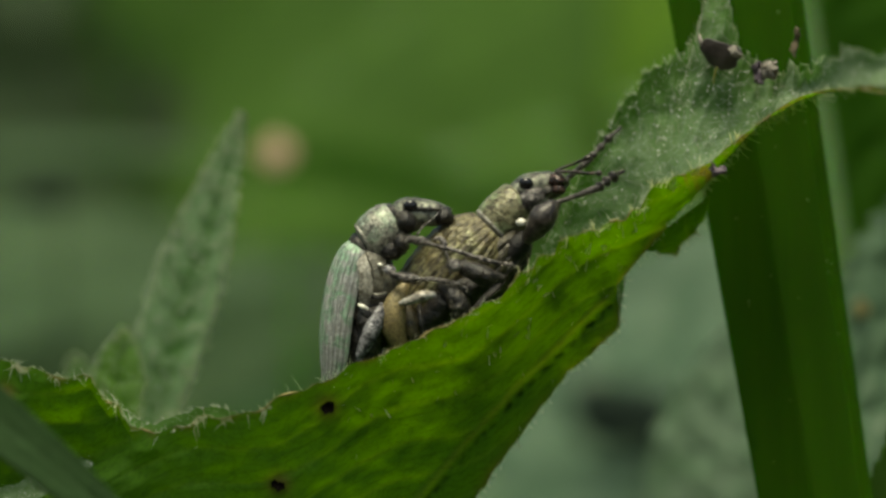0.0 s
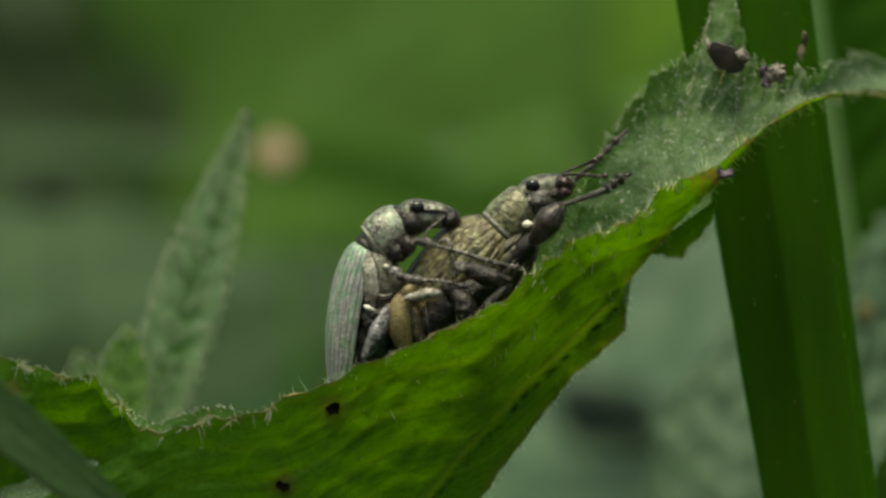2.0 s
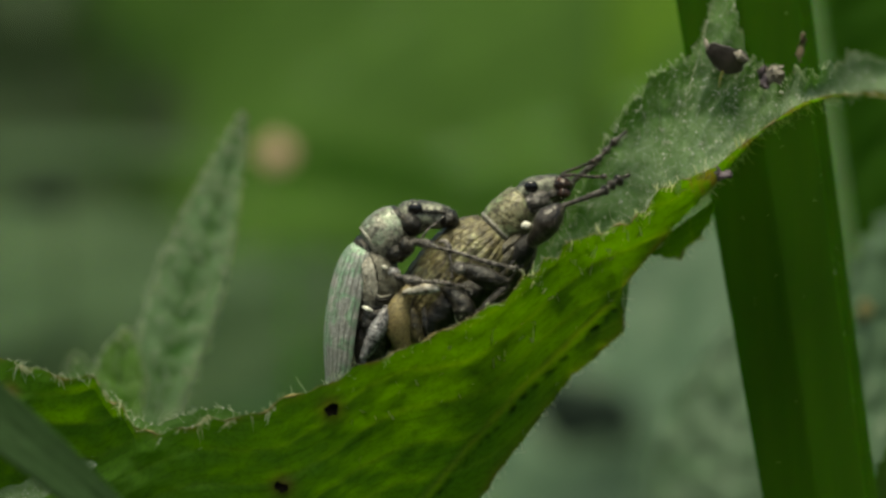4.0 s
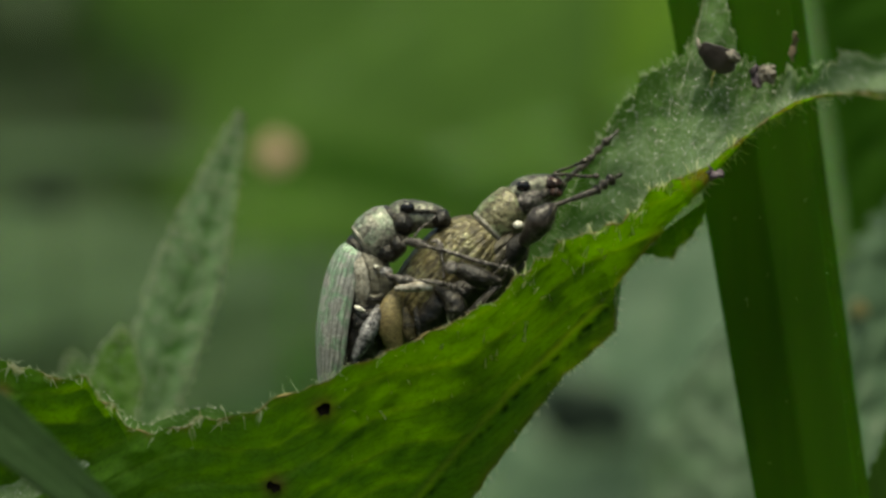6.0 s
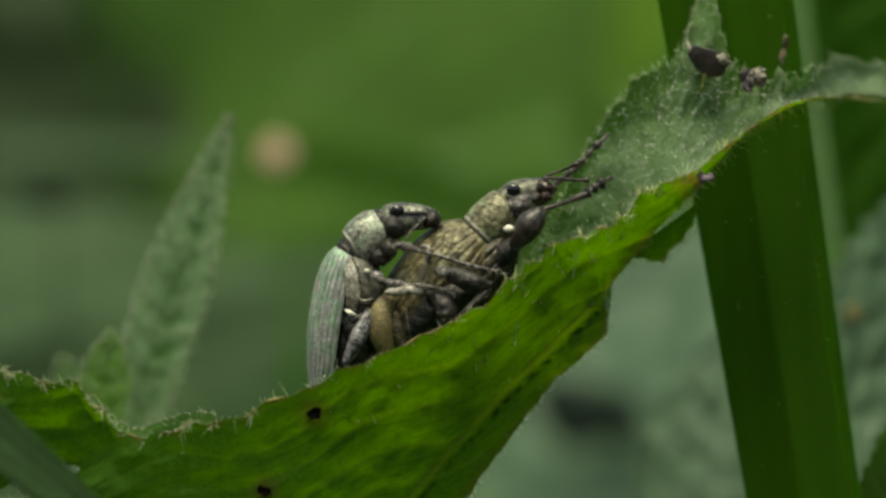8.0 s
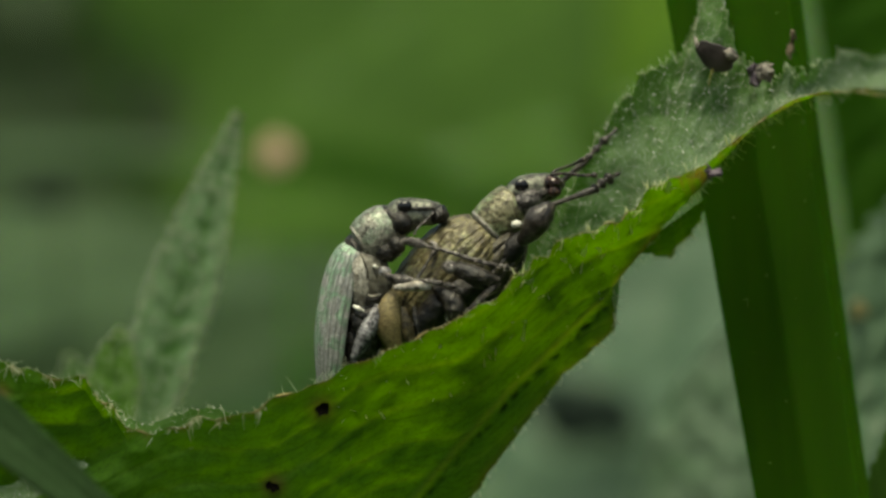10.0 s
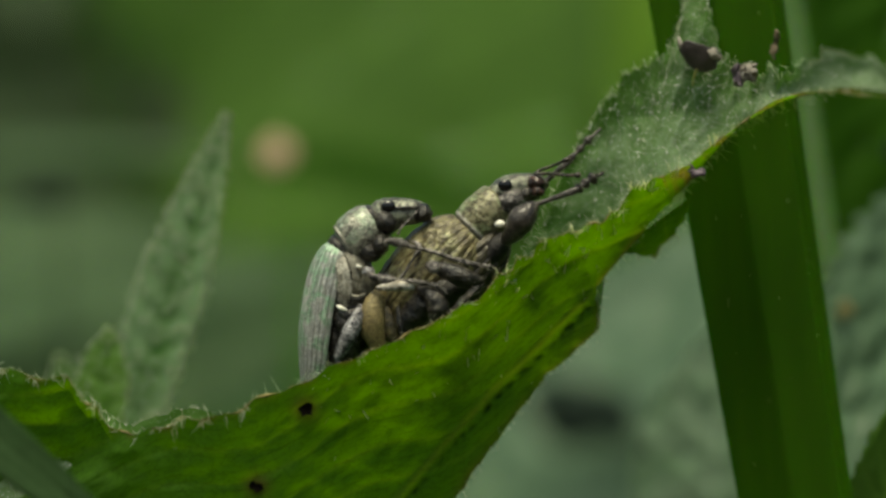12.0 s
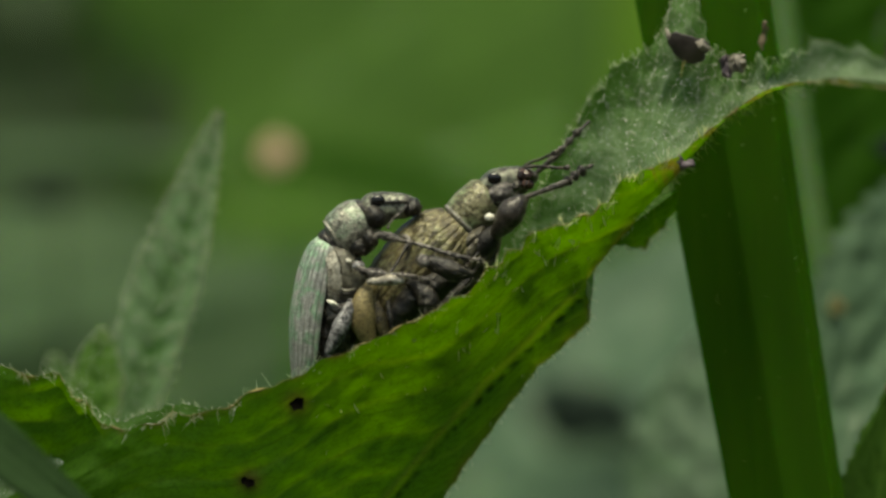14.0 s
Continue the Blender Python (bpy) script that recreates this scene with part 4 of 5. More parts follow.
grass_blade = broad_leaf("grass_blade", (-18.77, -13, -1.97), (-8.22, -12, -10.80), 1.95, leaf_grass, "smooth grey-green grass blade crossing in front", (0.2, -1, 0.4), 0.15, 0.0, 3, 0.0, quilt=0.0)


# ---- beetles ----
FUR = {}


def fur_on(key, pts, radii, count, lie=0.8):
    """Notes places for short pale bristles that lie along a limb."""
    rnd = random.Random(len(FUR.get(key, [])) + count)
    for _ in range(count):
        t = rnd.random()
        c = curve_at(pts, t)
        d = (curve_at(pts, t + 0.02) - curve_at(pts, t - 0.02)).normalized()
        w = Vector((rnd.gauss(0, 1), -abs(rnd.gauss(0, 1)), rnd.gauss(0, 1)))
        w = (w - d * w.dot(d)).normalized()
        FUR.setdefault(key, []).append((c + w * number_at(radii, t) * 0.97, d * lie + w * 0.6, rnd.uniform(0.5, 1.2)))


def limb(name, pts, radii, mat, parent, label="", seg=16, rings=26, rough=0.16, flat=1.0, pivot=None, fur=0, key=None):
    ob = part(name, tube(pts, radii, seg, rings, flat, rough=rough), mat, parent, label, pivot)
    if fur:
        fur_on(key or parent, pts, radii, fur)
    return ob


def leg(beetle, name, thigh, shin, foot, r, mat, label="", pivot=None, fur=True, thin=1.0):
    """A leg of three parts: a swollen thigh, a straight shin and a jointed foot."""
    top = limb(name, thigh, [r * 0.6, r * 1.05, r * 1.35, r * 0.62], mat, beetle, label, pivot=pivot, fur=60 if fur else 0, key=beetle)
    if shin:
        limb("shin", shin, [r * 0.5 * thin, r * 0.5 * thin, r * 0.62 * thin, r * 0.7 * thin], mat, top, fur=50 if fur else 0, key=beetle)
    if foot:
        toe = [r * k * (0.55 + 0.45 * thin) for k in (0.42, 0.72, 0.34, 0.74, 0.34, 0.86, 0.40, 0.28, 0.34, 0.12)]
        bm = tube([foot[0], Vector(foot[0]).lerp(Vector(foot[1]), 0.5) + Vector((0, 0, 0.05)), foot[1]], toe, 10, 40, rough=0.12)
        part("foot", bm, mat, top)
        if fur:
            fur_on(beetle, foot, [r * 0.5, r * 0.5], 30)
    return top


def antenna(beetle, pts, r, mat, label="", pivot=None):
    """A feeler: a slim stalk, bead-like joints and a thicker club at the end."""
    radii = [r * 0.7, r * 0.75, r * 0.8, r * 0.85, r * 0.9, r * 1.0]
    for i in range(6):
        radii += [r * 0.62, r * 0.98]
    radii += [r * 0.7, r * 1.3, r * 1.5, r * 1.35, r * 0.5]
    return part("antenna", tube(pts, radii, 9, 70, rough=0.06), mat, beetle, label, pivot)


def finish(beetle, key=None):
    part("hair", hairs(FUR[key or beetle], random.Random(4), 0.10, 0.0085), scale_hair, key or beetle, "short pale bristles", kind="stuff")


def male_beetle():
    ob = thing("weevil", (-2.70, 1.2, -4.01), "greyish green scaly weevil clinging upright on the back of another", "beetle", "pair of weevils")
    limb("abdomen", [(-3.27, 1.2, -5.22), (-2.90, 1.2, -3.61), (-2.70, 1.2, -2.40), (-2.54, 1.2, -1.19), (-2.46, 1.2, -0.08)], [0.3, 0.72, 0.85, 0.82, 0.6], cuticle, ob, "dark scaly underside", 28, 30, 0.08, fur=200)
    spine = [(-3.95, 1.1, -5.62), (-3.65, 1.1, -4.01), (-3.51, 1.1, -2.70), (-3.26, 1.1, -1.19), (-3.02, 1.1, -0.18), (-2.88, 1.1, 0.18)]
    dorsal, side = (-1, -0.25, 0.12), (0.25, -1, 0)
    rr = [0.3, 0.74, 0.88, 0.88, 0.70, 0.36]
    wing_case(ob, spine, rr, dorsal, side, 1, 96, wing_green, "pale green iridescent ribbed wing case", ink=0.6)
    wing_case(ob, spine, rr, dorsal, side, -1, -96, wing_green, "pale green iridescent ribbed wing case", ink=0.6)
    flank = [(-3.02, 1.15, -0.14), (-2.80, 1.15, -0.54), (-2.68, 1.15, -1.11), (-2.70, 1.15, -1.75), (-2.82, 1.15, -2.10)]
    wing_case(ob, flank, [0.5, 0.87, 0.97, 0.87, 0.6], dorsal, side, 60, 86, scales_rim, "narrow beige side plate", 1, 0.0, 0.0, "side_plate")
    wing_case(ob, flank, [0.48, 0.84, 0.93, 0.84, 0.58], dorsal, side, 89, 176, scales_plate, "dull olive side plate", 1, 0.03, 0.5, "side_plate")
    limb("seam", [(-2.62, 0.22, -1.45), (-2.40, 0.20, -1.62), (-2.16, 0.30, -1.60), (-1.98, 0.50, -1.52)], [0.03, 0.05, 0.05, 0.03], scales_rim, ob, "pale rim of the side plate")
    limb("seam", [(-2.66, 0.20, -1.62), (-2.42, 0.18, -1.74), (-2.16, 0.26, -1.72), (-1.98, 0.45, -1.64)], [0.02, 0.04, 0.04, 0.02], breast_black, ob, "black seam of the side plate")
    limb("belly_ring", [(-2.89, 0.5, -2.31), (-2.69, 0.35, -2.51), (-2.57, 0.3, -2.99), (-2.69, 0.4, -3.99)], [0.3, 0.42, 0.42, 0.3], cuticle, ob, "", 18, 20, 0.15, fur=40)
    ch = [(-2.84, 1.1, 0.12), (-2.66, 1.1, 0.24), (-2.30, 1.1, 0.50), (-1.89, 1.1, 0.83), (-1.61, 1.1, 1.05), (-1.45, 1.1, 1.19)]
    cr = [0.46, 0.78, 0.92, 0.88, 0.72, 0.5]
    limb("chest", ch, cr, scales_green, ob, "rounded green and grey scaly chest shield", 36, 30, 0.05, 0.9, fur=120)
    limb("chest_rim", [(-2.82, 1.1, 0.14), (-2.72, 1.1, 0.20), (-2.62, 1.1, 0.28)], [0.5, 0.75, 0.79], scales_rim, ob, "pale hind rim of the chest shield", 36, 8, 0.02, 0.9)
    limb("waist", [(-3.06, 1.1, -0.06), (-2.90, 1.1, 0.06), (-2.74, 1.1, 0.16)], [0.5, 0.56, 0.5], cuticle, ob, "dark waist behind the chest shield", 28, 10, 0.05)
    limb("throat", [(-2.09, 0.8, 0.10), (-1.85, 0.65, -0.04), (-1.61, 0.6, -0.02), (-1.41, 0.6, 0.10)], [0.32, 0.36, 0.30, 0.18], cuticle, ob, "dark throat and hip joints", 20, 18, 0.2, fur=60)
    limb("hip", [(-1.65, 0.50, 0.18), (-1.44, 0.35, 0.22), (-1.24, 0.30, 0.26)], [0.20, 0.34, 0.22], cuticle, ob, "dark round hip joint", 20, 18, 0.12, fur=30)
    limb("hip_mark", [(-2.33, 0.25, -0.54), (-2.24, 0.20, -0.56), (-2.14, 0.25, -0.60)], [0.03, 0.07, 0.03], white_spot, ob, "small white scaly spot")
    limb("neck", [(-1.66, 1.1, 0.98), (-1.55, 1.1, 1.08), (-1.46, 1.1, 1.16)], [0.62, 0.70, 0.62], cuticle, ob, "dark neck between chest shield and head", 30, 10, 0.04)
    part("hip", ball((-1.90, 0.1, -0.74), 0.2, 16, 12, (1.2, 1, 0.9)), leg_gloss, ob, "grey round hip joint")
    neck = (-1.65, 1.1, 1.13)
    hp, hr = [(-1.73, 1.1, 1.11), (-1.47, 1.1, 1.15), (-1.11, 1.1, 1.23), (-0.68, 1.1, 1.29), (-0.16, 1.1, 1.23), (0.24, 1.1, 1.11)], [0.5, 0.62, 0.63, 0.50, 0.41, 0.26]
    head = limb("head", hp, hr, scales_grey, ob, "grey scaly head with a short broad snout", 26, 30, 0.07, pivot=neck)
    fur_on(head, hp, hr, 90)
    limb("cheek", [(-1.49, 0.62, 1.27), (-1.30, 0.50, 0.94), (-1.21, 0.60, 0.62)], [0.24, 0.37, 0.20], cuticle, head, "dark bulging cheek", 22, 20, 0.10)
    part("eye", ball((-1.16, 0.5, 1.53), 0.24, 16, 12, (1.1, 0.55, 0.9)), eye_black, head, "round black eye")
    limb("snout_tip", [(-0.20, 0.92, 1.25), (0.08, 0.9, 1.15), (0.30, 0.95, 1.01)], [0.28, 0.36, 0.2], cuticle, head, "dark snout tip", rough=0.3)
    limb("antenna_groove", [(-1.44, 0.48, 1.46), (-0.84, 0.58, 1.43), (-0.12, 0.68, 1.41)], [0.05, 0.075, 0.07], cuticle, head, "dark groove for the feeler")
    antenna(head, [(-0.08, 0.75, 1.35), (-0.36, 0.5, 1.06), (-0.72, 0.4, 0.78), (-0.92, 0.3, 0.50)], 0.04, cuticle_grey)
    leg(ob, "front_leg", [(-1.32, 0.1, 0.22), (-1.12, 0, 0.34), (-0.78, -0.2, 0.28), (-0.40, -0.35, 0.16)], [(-0.44, -0.35, 0.16), (0.32, -0.5, -0.02), (1.32, -0.5, -0.34), (1.99, -0.5, -0.50)], [(1.99, -0.5, -0.50), (2.71, -0.5, -0.70)], 0.13, cuticle_grey, "slim grey-brown leg gripping the other beetle")
    leg(ob, "middle_leg", [(-1.92, 0, -0.78), (-1.68, -0.3, -0.94), (-1.18, -0.5, -1.04), (-0.84, -0.6, -1.08)], [(-0.88, -0.6, -1.06), (-0.38, -0.7, -1.07), (0.12, -0.7, -1.15)], [(0.12, -0.7, -1.15), (0.88, -0.7, -1.41)], 0.14, cuticle_grey, "grey-brown leg gripping the other beetle")
    leg(ob, "hind_leg", [(-2.16, 0.1, -1.98), (-2.24, -0.15, -2.30), (-2.58, -0.25, -3.01), (-3.00, -0.2, -3.85)], [(-3.00, -0.2, -3.85), (-2.48, -0.2, -4.97)], None, 0.22, leg_gloss, "stout shining grey hind leg", fur=False)
    limb("hind_hip", [(-2.92, 0.2, -2.14), (-2.58, 0, -2.30), (-2.24, 0, -2.14)], [0.12, 0.2, 0.16], cuticle, ob, "dark hind hip")
    limb("pale_mark", [(-3.00, 0, -1.96), (-2.84, -0.12, -2.04), (-2.64, -0.05, -2.14)], [0.04, 0.085, 0.04], white_spot, ob, "pale scaly mark")
    far = leg(ob, "front_leg", [(-0.32, 0.5, 0.32), (-0.12, 0.3, 0.38), (0.04, 0.1, 0.22), (0.10, 0, -0.06)], [(0.10, 0, -0.06), (0.22, -0.2, -0.50), (0.28, -0.3, -0.90)], None, 0.085, cuticle_grey, "thin dark leg", pivot=(-0.32, 0.5, 0.32), fur=False)
    finish(ob)
    finish(ob, head)
    return ob, head, far


def female_beetle():
    ob = thing("weevil", (0.12, 1.3, -3.21), "golden brown scaly weevil carrying another on its back", "beetle", "pair of weevils")
    limb("abdomen", [(-1.46, 1.6, -4.02), (-0.79, 1.6, -3.05), (0.22, 1.6, -2.00), (1.33, 1.6, -0.83), (2.14, 1.6, 0.02), (2.45, 1.6, 0.63)], [0.3, 0.85, 1.15, 1.15, 0.95, 0.5], breast_black, ob, "dark scaly underside", 30, 30, 0.08, fur=220)
    spine = [(-1.94, 1.6, -3.86), (-1.46, 1.6, -2.93), (-0.57, 1.6, -1.88), (0.44, 1.6, -0.75), (1.25, 1.6, 0.10), (1.78, 1.6, 0.63)]
    dorsal, side = (-0.7, 0.06, 0.72), (0.1, -1, 0.1)
    rr = [0.3, 0.92, 1.40, 1.56, 1.44, 0.98]
    wing_case(ob, spine, rr, dorsal, side, 1, 138, wing_gold, "golden scaly ribbed wing case", 9, 0.022, 0.12, lump=2.6)
    wing_case(ob, spine, rr, dorsal, side, -1, -138, wing_gold, "golden scaly ribbed wing case", 9, 0.022, 0.12, lump=2.6)
    limb("belly_side", [(-1.24, 0.2, -1.14), (-1.66, -0.05, -1.88), (-1.76, -0.05, -2.68), (-1.44, 0.1, -3.62)], [0.12, 0.38, 0.48, 0.2], scales_brown, ob, "smooth yellowish brown hind flank", 20, 24, 0.03, 0.6)
    limb("belly_ring", [(-1.30, 0.15, -2.02), (-1.14, 0.05, -2.62), (-0.92, 0.1, -3.35)], [0.14, 0.27, 0.16], belly_brown, ob, "brown wrinkled belly ring", 16, 14, 0.1, fur=20)
    limb("belly_ring", [(-0.84, 0.1, -1.98), (-0.76, -0.05, -2.58), (-0.60, 0, -3.10)], [0.08, 0.13, 0.08], cuticle, ob, "dark belly ring", 16, 14, 0.1, fur=20)
    ch = [(1.66, 1.55, 0.63), (1.80, 1.55, 0.77), (2.12, 1.55, 1.11), (2.51, 1.55, 1.50), (2.77, 1.6, 1.74), (2.91, 1.6, 1.88)]
    cr = [0.60, 0.82, 0.89, 0.86, 0.77, 0.6]
    limb("chest", ch, cr, chest_gold, ob, "rounded golden green chest shield", 40, 34, 0.04, fur=150)
    wing_case(ob, [(-0.28, 1.7, -2.41), (0.73, 1.65, -1.44), (1.58, 1.6, -0.59), (2.31, 1.65, 0.14), (2.79, 1.9, 0.67)], [0.8, 1.1, 1.18, 1.02, 0.5], dorsal, side, 72, 165, plate_dark, "dark golden-brown flank plate with its shade in the colour", 5, 0.04, 0.62, "side_plate", lump=2.6)
    limb("collar", [(1.74, 1.55, 0.71), (1.80, 1.55, 0.77), (1.86, 1.55, 0.83)], [0.78, 0.855, 0.86], scales_rim, ob, "thin pale raised rim of the chest shield", 40, 8, 0.02)
    limb("waist", [(1.52, 1.55, 0.49), (1.62, 1.55, 0.59), (1.71, 1.55, 0.68)], [0.80, 0.90, 0.82], cuticle, ob, "dark waist behind the chest shield", 40, 8, 0.03)
    # Added dark limb before the wing case; its colour gives the black shadow.
    limb("belly", [(-0.92, 0.4, -3.31), (-0.36, 0.25, -2.42), (0.38, 0.2, -1.70), (1.56, 0.45, -1.24)], [0.26, 0.50, 0.55, 0.38], cuticle, ob, "dark belly piece standing in for the shadow under the body", 24, 24, 0.18)
    # Black cuticle that also carries the shade under the chest.
    limb("breast", [(1.95, 1.05, -0.50), (2.42, 0.92, -0.14), (2.74, 0.84, 0.20), (2.96, 0.90, 0.54)], [0.26, 0.38, 0.38, 0.20], breast_black, ob, "breast coloured black, as in the shade of the chest", 24, 20, 0.12)
    hp, hr = [(2.63, 1.6, 1.68), (2.87, 1.6, 1.92), (3.25, 1.6, 2.16), (3.68, 1.6, 2.34), (4.08, 1.6, 2.41), (4.37, 1.6, 2.41)], [0.56, 0.60, 0.60, 0.45, 0.35, 0.2]
    head = limb("head", hp, hr, scales_grey, ob, "grey and golden scaly head with a short snout", 28, 32, 0.06, fur=90, key=ob)
    limb("cheek", [(2.66, 1.15, 1.51), (3.10, 1.12, 1.75), (3.55, 1.2, 1.98)], [0.28, 0.46, 0.3], cuticle_grey, head, "dark grey cheek", 18, 16, 0.08)
    limb("eye_ring", [(2.72, 0.98, 2.17), (2.98, 0.92, 2.05), (3.24, 0.98, 2.17)], [0.05, 0.07, 0.05], scales_grey, head, "pale ring under the eye")
    part("eye", ball((2.96, 0.95, 2.33), 0.25, 18, 14, (1.05, 0.6, 0.92)), eye_black, head, "round black shining eye")
    limb("snout_tip", [(3.83, 1.3, 2.48), (4.11, 1.2, 2.44), (4.36, 1.25, 2.38)], [0.2, 0.24, 0.12], snout_brown, head, "dark reddish snout tip", rough=0.3)
    limb("jaw", [(3.91, 1.25, 2.16), (4.15, 1.15, 2.12), (4.35, 1.2, 2.16)], [0.16, 0.2, 0.1], snout_brown, head, "reddish brown jaw", rough=0.2)
    limb("jaw", [(3.35, 1.3, 1.92), (3.71, 1.25, 2.08), (4.07, 1.25, 2.12)], [0.16, 0.2, 0.12], cuticle, head, "dark jaw", rough=0.2)
    antenna(head, [(4.03, 1.1, 2.74), (4.55, 0.9, 2.76), (5.14, 0.7, 2.69), (5.66, 0.6, 2.71)], 0.075, cuticle_brown, "dark jointed feeler")
    antenna(head, [(3.99, 1.3, 2.72), (4.20, 1.3, 2.88), (4.66, 1.2, 3.04), (5.28, 1.1, 3.32)], 0.065, cuticle_brown, "dark jointed feeler")
    leg(ob, "front_leg", [(2.97, 0.3, 0.34), (3.22, -0.1, 0.66), (3.55, -0.3, 1.14), (4.00, -0.1, 1.62)], [(3.96, -0.1, 1.62), (4.53, 0.2, 1.82), (5.06, 0.6, 2.01), (5.55, 0.8, 2.19)], [(5.51, 0.8, 2.17), (6.51, 1.6, 2.81)], 0.35, leg_dark, "smooth dark foreleg stretched up the leaf", thin=0.53)
    leg(ob, "front_leg", [(3.17, 2.5, 1.24), (3.68, 2.6, 1.85), (4.09, 2.6, 2.16), (4.49, 2.5, 2.50)], [(4.48, 2.2, 2.54), (4.99, 2.1, 2.98), (5.35, 2.1, 3.29)], [(5.31, 2.1, 3.27), (6.45, 2.6, 4.42)], 0.2, leg_dark, "smooth dark foreleg stretched up the leaf")
    limb("front_hip", [(2.97, 0.3, 0.58), (3.28, 0.1, 0.50), (3.56, 0.1, 0.66)], [0.1, 0.15, 0.08], cuticle_grey, ob, "grey front hip", fur=20)
    limb("white_mark", [(2.64, 0.05, 0.94), (2.76, -0.1, 0.94), (2.90, 0, 0.96)], [0.08, 0.15, 0.09], white_spot, ob, "white scaly mark")
    leg(ob, "middle_leg", [(0.32, -0.3, -0.54), (0.76, -0.65, -0.66), (1.43, -0.7, -0.94), (2.15, -0.6, -1.10)], [(2.15, -0.6, -1.10), (1.55, -0.8, -1.69), (1.07, -0.7, -2.29)], None, 0.27, cuticle, "dark stout leg folded against the body")
    limb("hip", [(0.24, -0.5, -0.50), (0.44, -0.75, -0.58), (0.68, -0.7, -0.66)], [0.15, 0.24, 0.12], cuticle_grey, ob, "grey hip knob", fur=30)
    shine = leg(ob, "hind_leg", [(-1.52, -0.4, -1.93), (-1.16, -0.6, -1.81), (-0.68, -0.65, -1.65), (-0.28, -0.5, -1.59)], None, None, 0.15, leg_pale, "pale glossy hind leg", pivot=(-0.24, -0.5, -1.61), fur=False)
    leg(ob, "hind_leg", [(-0.12, -0.2, -1.34), (0.32, -0.5, -1.57), (0.62, -0.6, -2.07), (0.52, -0.4, -2.77)], None, None, 0.28, cuticle, "dark hind leg")
    finish(ob)
    return ob, shine


male, male_head, male_far_leg = male_beetle()
female, pale_leg = female_beetle()


# ---- husk and debris on the leaf ----
def husk():
    """A dry half cup with a flat rim, a frayed pale lip and a thin yellowish stalk."""
    ob = thing("seed_husk", (9.85, 2, 6.71), "dark dry cup-shaped seed husk caught on the leaf", "husk")
    bm = bmesh.new()
    lip, deep = (Vector((9.19, 2.00, 7.52)), Vector((10.71, 2.00, 7.12))), Vector((9.96, 2.10, 6.43))
    mid, half = (lip[0] + lip[1]) / 2, (lip[1] - lip[0]) / 2
    loops = []
    for i in range(15):
        f = i / 14
        c = mid.lerp(deep, f)
        size = (1 - f ** 2.2) ** 0.6 if f < 1 else 0.02
        ring = []
        for k in range(26):
            w = 2 * math.pi * k / 26
            q = 1 + 0.16 * noise.noise(Vector((math.cos(w) * 2, math.sin(w) * 2, f * 3)))
            ring.append(bm.verts.new(c + half * math.cos(w) * size * q + Vector((0.02, -0.42, 0.10)) * math.sin(w) * size * q + Vector((0, 0, 0.10 * noise.noise(Vector((w * 2, 0, 4))) * (1 - f)))))
        loops.append(ring)
    for p, q in zip(loops, loops[1:]):
        for k in range(26):
            bm.faces.new((p[k], p[(k + 1) % 26], q[(k + 1) % 26], q[k]))
    bm.faces.new(loops[-1])
    shell = part("shell", bm, husk_dark, ob)
    sol = shell.modifiers.new("thickness", "SOLIDIFY")
    sol.thickness, sol.offset = 0.00006, -1
    part("tip", tube([(10.19, 1.60, 7.14), (10.43, 1.50, 7.05), (10.73, 1.70, 6.94)], [0.04, 0.14, 0.04], 14, 20, 0.6, rough=1.2), husk_pale, ob, "paler frayed end")
    part("tip", tube([(9.25, 1.80, 7.27), (9.23, 1.80, 7.51), (9.16, 1.90, 7.72)], [0.03, 0.08, 0.02], 10, 14, 0.6, rough=0.9), husk_pale, ob, "pale frayed point")
    part("husk_stalk", tube([(9.85, 2.00, 6.55), (9.75, 2.00, 6.27), (9.71, 2.20, 5.95)], [0.05, 0.04, 0.03], 8, 12), stalk_yellow, ob, "thin yellowish stalk")
    return ob


def crumbs():
    out = []
    for c, s, tall, turn, mat, lab in (((11.61, 1.60, 6.53), 0.30, 0.9, 30, husk_pale, "pale frayed plant crumb on the leaf"), ((11.36, 1.80, 6.30), 0.24, 1.3, -20, purple_bit, "dull purplish plant crumb on the leaf"), ((12.79, 3.60, 7.56), 0.15, 3.6, 6, bract_brown, "slim brown bract beside the stalk"),
                                 ((9.68, -0.75, 2.81), 0.26, 0.7, 25, purple_bit, "small purplish crumb on the leaf edge"), ((17.36, 26.4, -2.48), 0.26, 1.4, 20, yellow_scrap, "yellowish fleck on a grey-green leaf"), ((18.30, 9.4, 7.12), 0.42, 0.8, 0, brown_bit, "brown bud scale at the leaf stalk")):
        bm = ball(c, s, 24, 18, (1.0, 0.5, tall))
        for v in bm.verts:
            v.co += Vector([(noise.noise(v.co * 3.5 + Vector((k * 7, 0, 0))) + 0.7 * noise.noise(v.co * 9 + Vector((k * 7, 0, 0)))) * s for k in range(3)])
        bmesh.ops.rotate(bm, cent=c, matrix=Matrix.Rotation(radians(turn), 3, "Y"), verts=bm.verts[:])
        ob = thing("plant_crumb", c, lab, "debris")
        part("scrap", bm, mat, ob)
        out.append(ob)
    return out


husk_ob = husk()
crumb_obs = crumbs()
fleck = crumb_obs[-2]


# ---- what moves: the plant sways, the beetles shift on it ----
def sway(t, dx, dz, lean):
    return Matrix.Translation(ORIGIN + Vector((dx, 0, dz)) * 0.001) @ pose(0, 0, 0, 0, -lean, 0) @ Matrix.Translation(-ORIGIN)


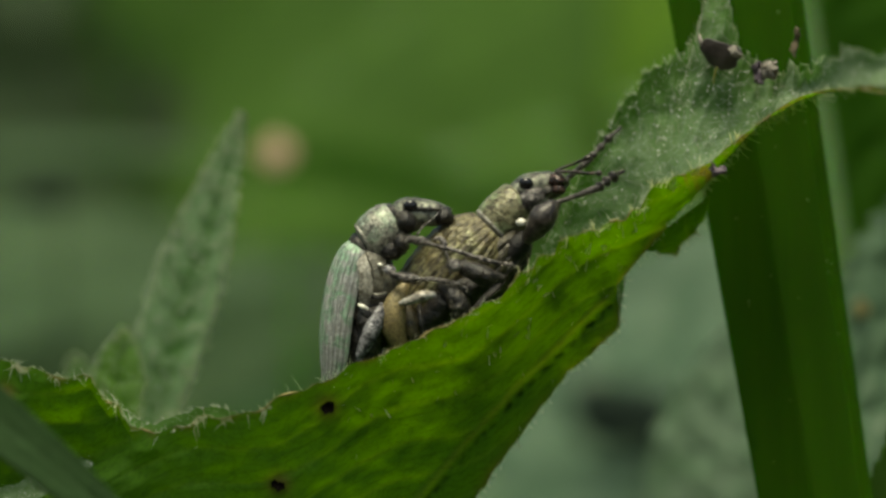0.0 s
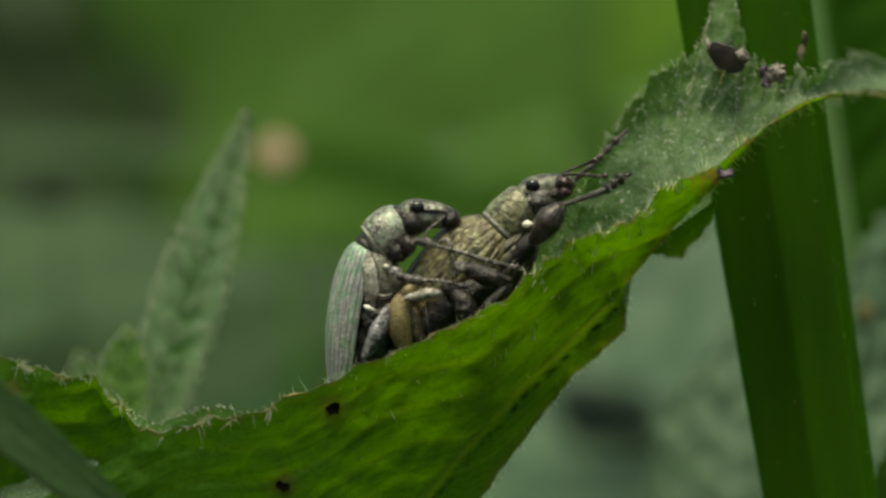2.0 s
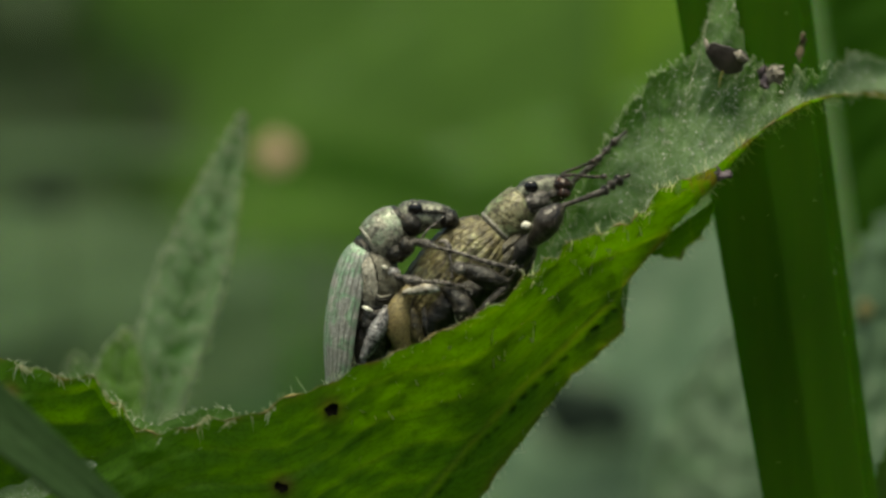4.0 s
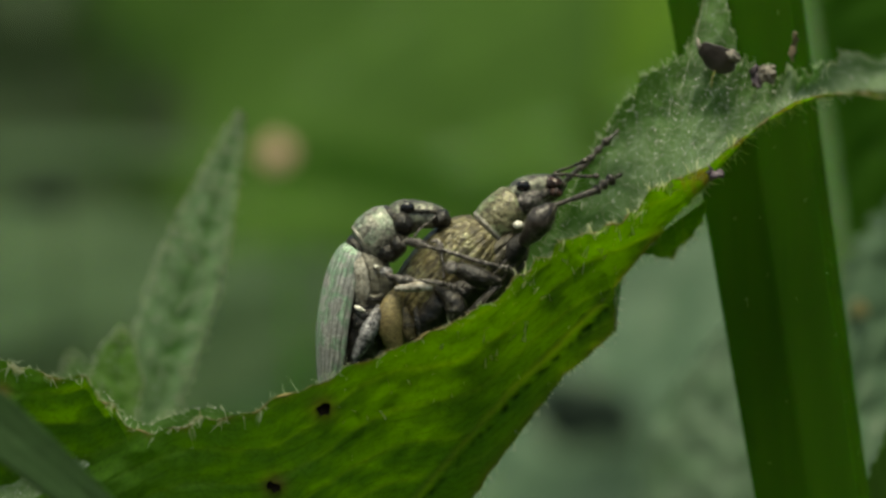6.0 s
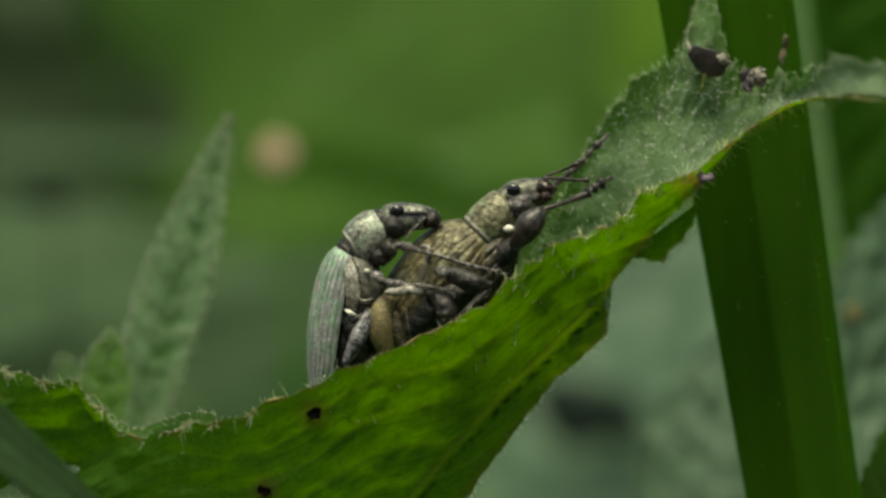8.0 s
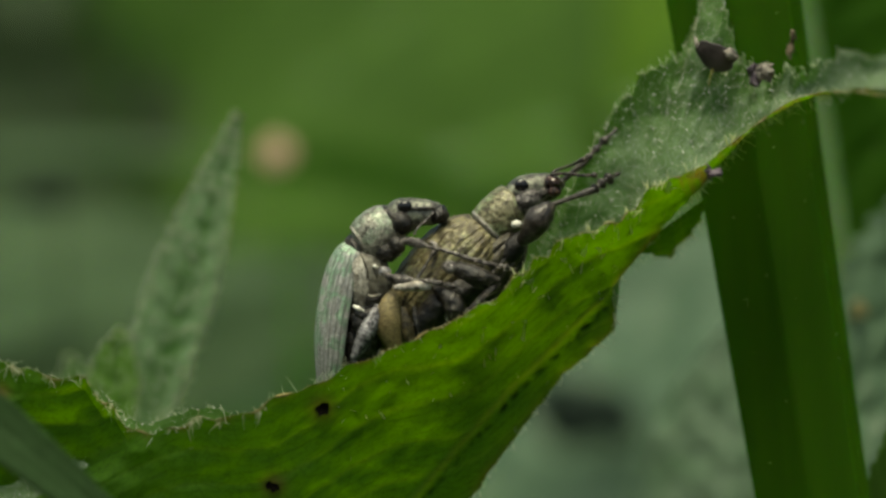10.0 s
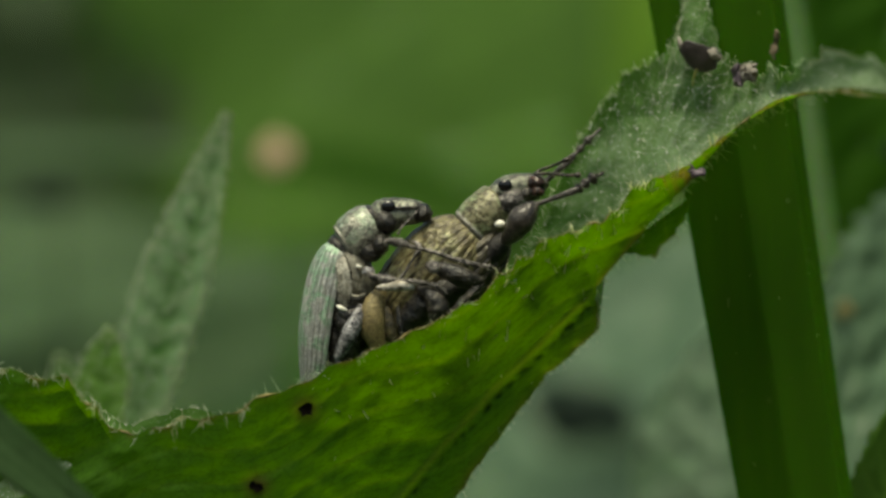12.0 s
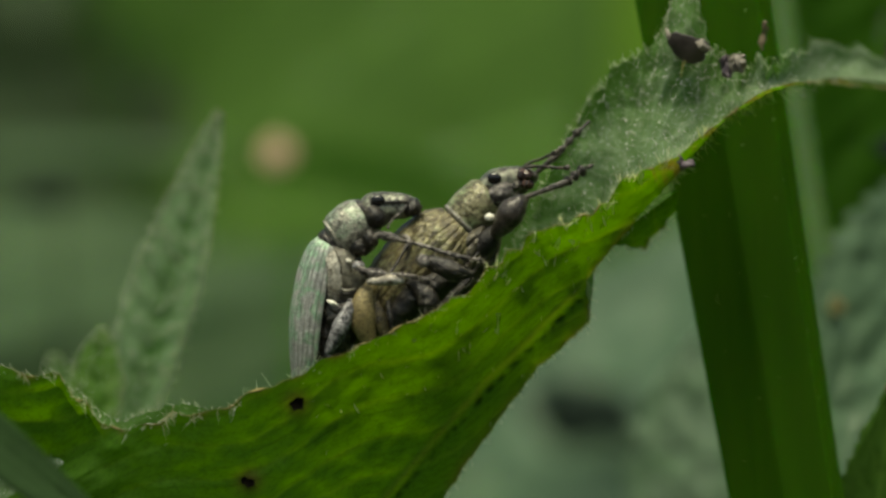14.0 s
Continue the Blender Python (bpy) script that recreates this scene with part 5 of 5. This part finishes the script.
def carried_by(ob, rows, share=1.0):
    rest = Matrix.Translation(world_at(PIVOT[ob]))
    walk(ob, [(t, sway(t, dx * share, dz * share, lean * share) @ rest) for t, dx, dz, lean in rows])


def motions():
    leaf_rows = [
    (0.0, 0.0, 0.0, 0.0), (0.5, 0.01, -0.03, -0.11), (1.0, 0.02, 0.0, -0.04), (1.5, -0.09, -0.03, -0.02),
    (2.0, 0.22, -0.06, -0.33), (2.5, 0.36, 0.03, -0.3), (3.0, 0.16, -0.12, -0.33), (5.5, 0.19, -0.05, -0.35),
    (6.0, -0.11, -0.08, -0.31), (6.5, 0.02, -0.04, -0.36), (7.0, -0.04, -0.11, -0.34), (7.5, -0.51, -0.25, -0.18),
    (8.0, -0.45, -0.22, -0.23), (10.5, -0.08, 0.01, -0.12), (11.0, -0.01, 0.09, -0.16), (11.5, -0.08, 0.12, -0.11),
    (12.0, -0.75, -0.06, -0.1), (12.5, -1.59, 0.04, 0.51), (13.0, -1.64, 0.0, 0.66), (13.5, -1.35, 0.17, 0.51),
    (14.0, -1.11, 0.16, 0.4)]
    stalk_rows = [
    (0.0, 0.0, 0.0, 0.0), (0.5, 0.01, 0.03, -0.11), (1.0, 0.0, 0.05, -0.04), (1.5, -0.08, 0.01, -0.02),
    (2.0, 0.24, 0.06, -0.33), (2.5, 0.36, 0.14, -0.3), (3.0, 0.2, 0.06, -0.33), (5.5, 0.24, 0.09, -0.35),
    (6.0, -0.06, 0.06, -0.31), (6.5, 0.06, 0.13, -0.36), (7.0, 0.0, 0.06, -0.34), (7.5, -0.45, -0.12, -0.18),
    (8.0, -0.38, -0.1, -0.23), (10.5, -0.05, 0.07, -0.12), (11.0, -0.01, 0.16, -0.16), (11.5, -0.07, 0.15, -0.11),
    (12.0, -0.73, 0.01, -0.1), (12.5, -1.61, -0.13, 0.51), (13.0, -1.68, -0.19, 0.66), (13.5, -1.37, -0.03, 0.51),
    (14.0, -1.15, -0.0, 0.4)]
    spike_rows = [
    (0.0, 0.0, 0.0, 0.0), (0.5, -0.07, -0.05, -0.06), (1.0, -0.0, -0.0, -0.02), (1.5, -0.08, -0.04, -0.01),
    (2.0, 0.22, -0.0, -0.2), (2.5, 0.27, -0.0, -0.18), (3.0, 0.04, -0.07, -0.2), (5.5, 0.1, -0.03, -0.21),
    (6.0, -0.07, -0.02, -0.19), (6.5, 0.02, -0.03, -0.21), (7.0, -0.1, -0.03, -0.2), (7.5, -0.55, -0.11, -0.11),
    (8.0, -0.47, -0.12, -0.14), (10.5, -0.09, 0.01, -0.07), (11.0, -0.03, 0.01, -0.1), (11.5, -0.07, 0.05, -0.07),
    (12.0, -0.58, -0.01, -0.06), (12.5, -1.36, -0.02, 0.31), (13.0, -1.37, -0.01, 0.39), (13.5, -1.02, 0.06, 0.31),
    (14.0, -0.86, 0.05, 0.24)]
    for ob in (main_leaf, leaf_stem, male, female, husk_ob, *crumb_obs, grass_blade):
        if ob is not fleck:
            carried_by(ob, leaf_rows)
    carried_by(fleck, stalk_rows, 0.9)
    carried_by(main_stalk, stalk_rows)
    carried_by(pale_stalk, stalk_rows, 0.9)
    for ob in (spike_leaf, small_leaf, pale_leaf):
        carried_by(ob, spike_rows)
    for ob in sway_right:
        carried_by(ob, stalk_rows, 0.9)
    rest = Matrix.Translation(world_at(PIVOT[gap_scrap]))
    walk(gap_scrap, [(t, pose(dx / 1000, 0, 0) @ rest) for t, dx in ((0, 0), (1, -0.7), (2, -1.1), (3, -2.1), (5.5, -2.7), (8, -2.3), (11, -2.7), (14, -2.6))])
    at = male_head.location.copy()
    walk(male_head, [(t, pose(at.x, at.y, at.z, 0, a, 0)) for t, a in ((0, 0), (1.5, 1), (3, 0), (7.5, 0), (8.2, -5), (10.3, -4), (11, -6), (12.5, -5), (14, -5))])
    at2 = male_far_leg.location.copy()
    walk(male_far_leg, [(t, pose(at2.x, at2.y, at2.z, 0, a, 0)) for t, a in ((0, 0), (3, 5), (7.5, 8), (8.2, 35), (10.5, 45), (14, 45))])
    at3 = pale_leg.location.copy()
    walk(pale_leg, [(t, pose(at3.x, at3.y, at3.z + dz, 0, a, 0)) for t, dz, a in ((0, 0, 0), (1, 0, 0), (2, 0.0001, 6), (3, 0.0002, 8), (5.3, 0.0003, 12), (8, 0.0003, 14), (14, 0.0003, 14))])


motions()
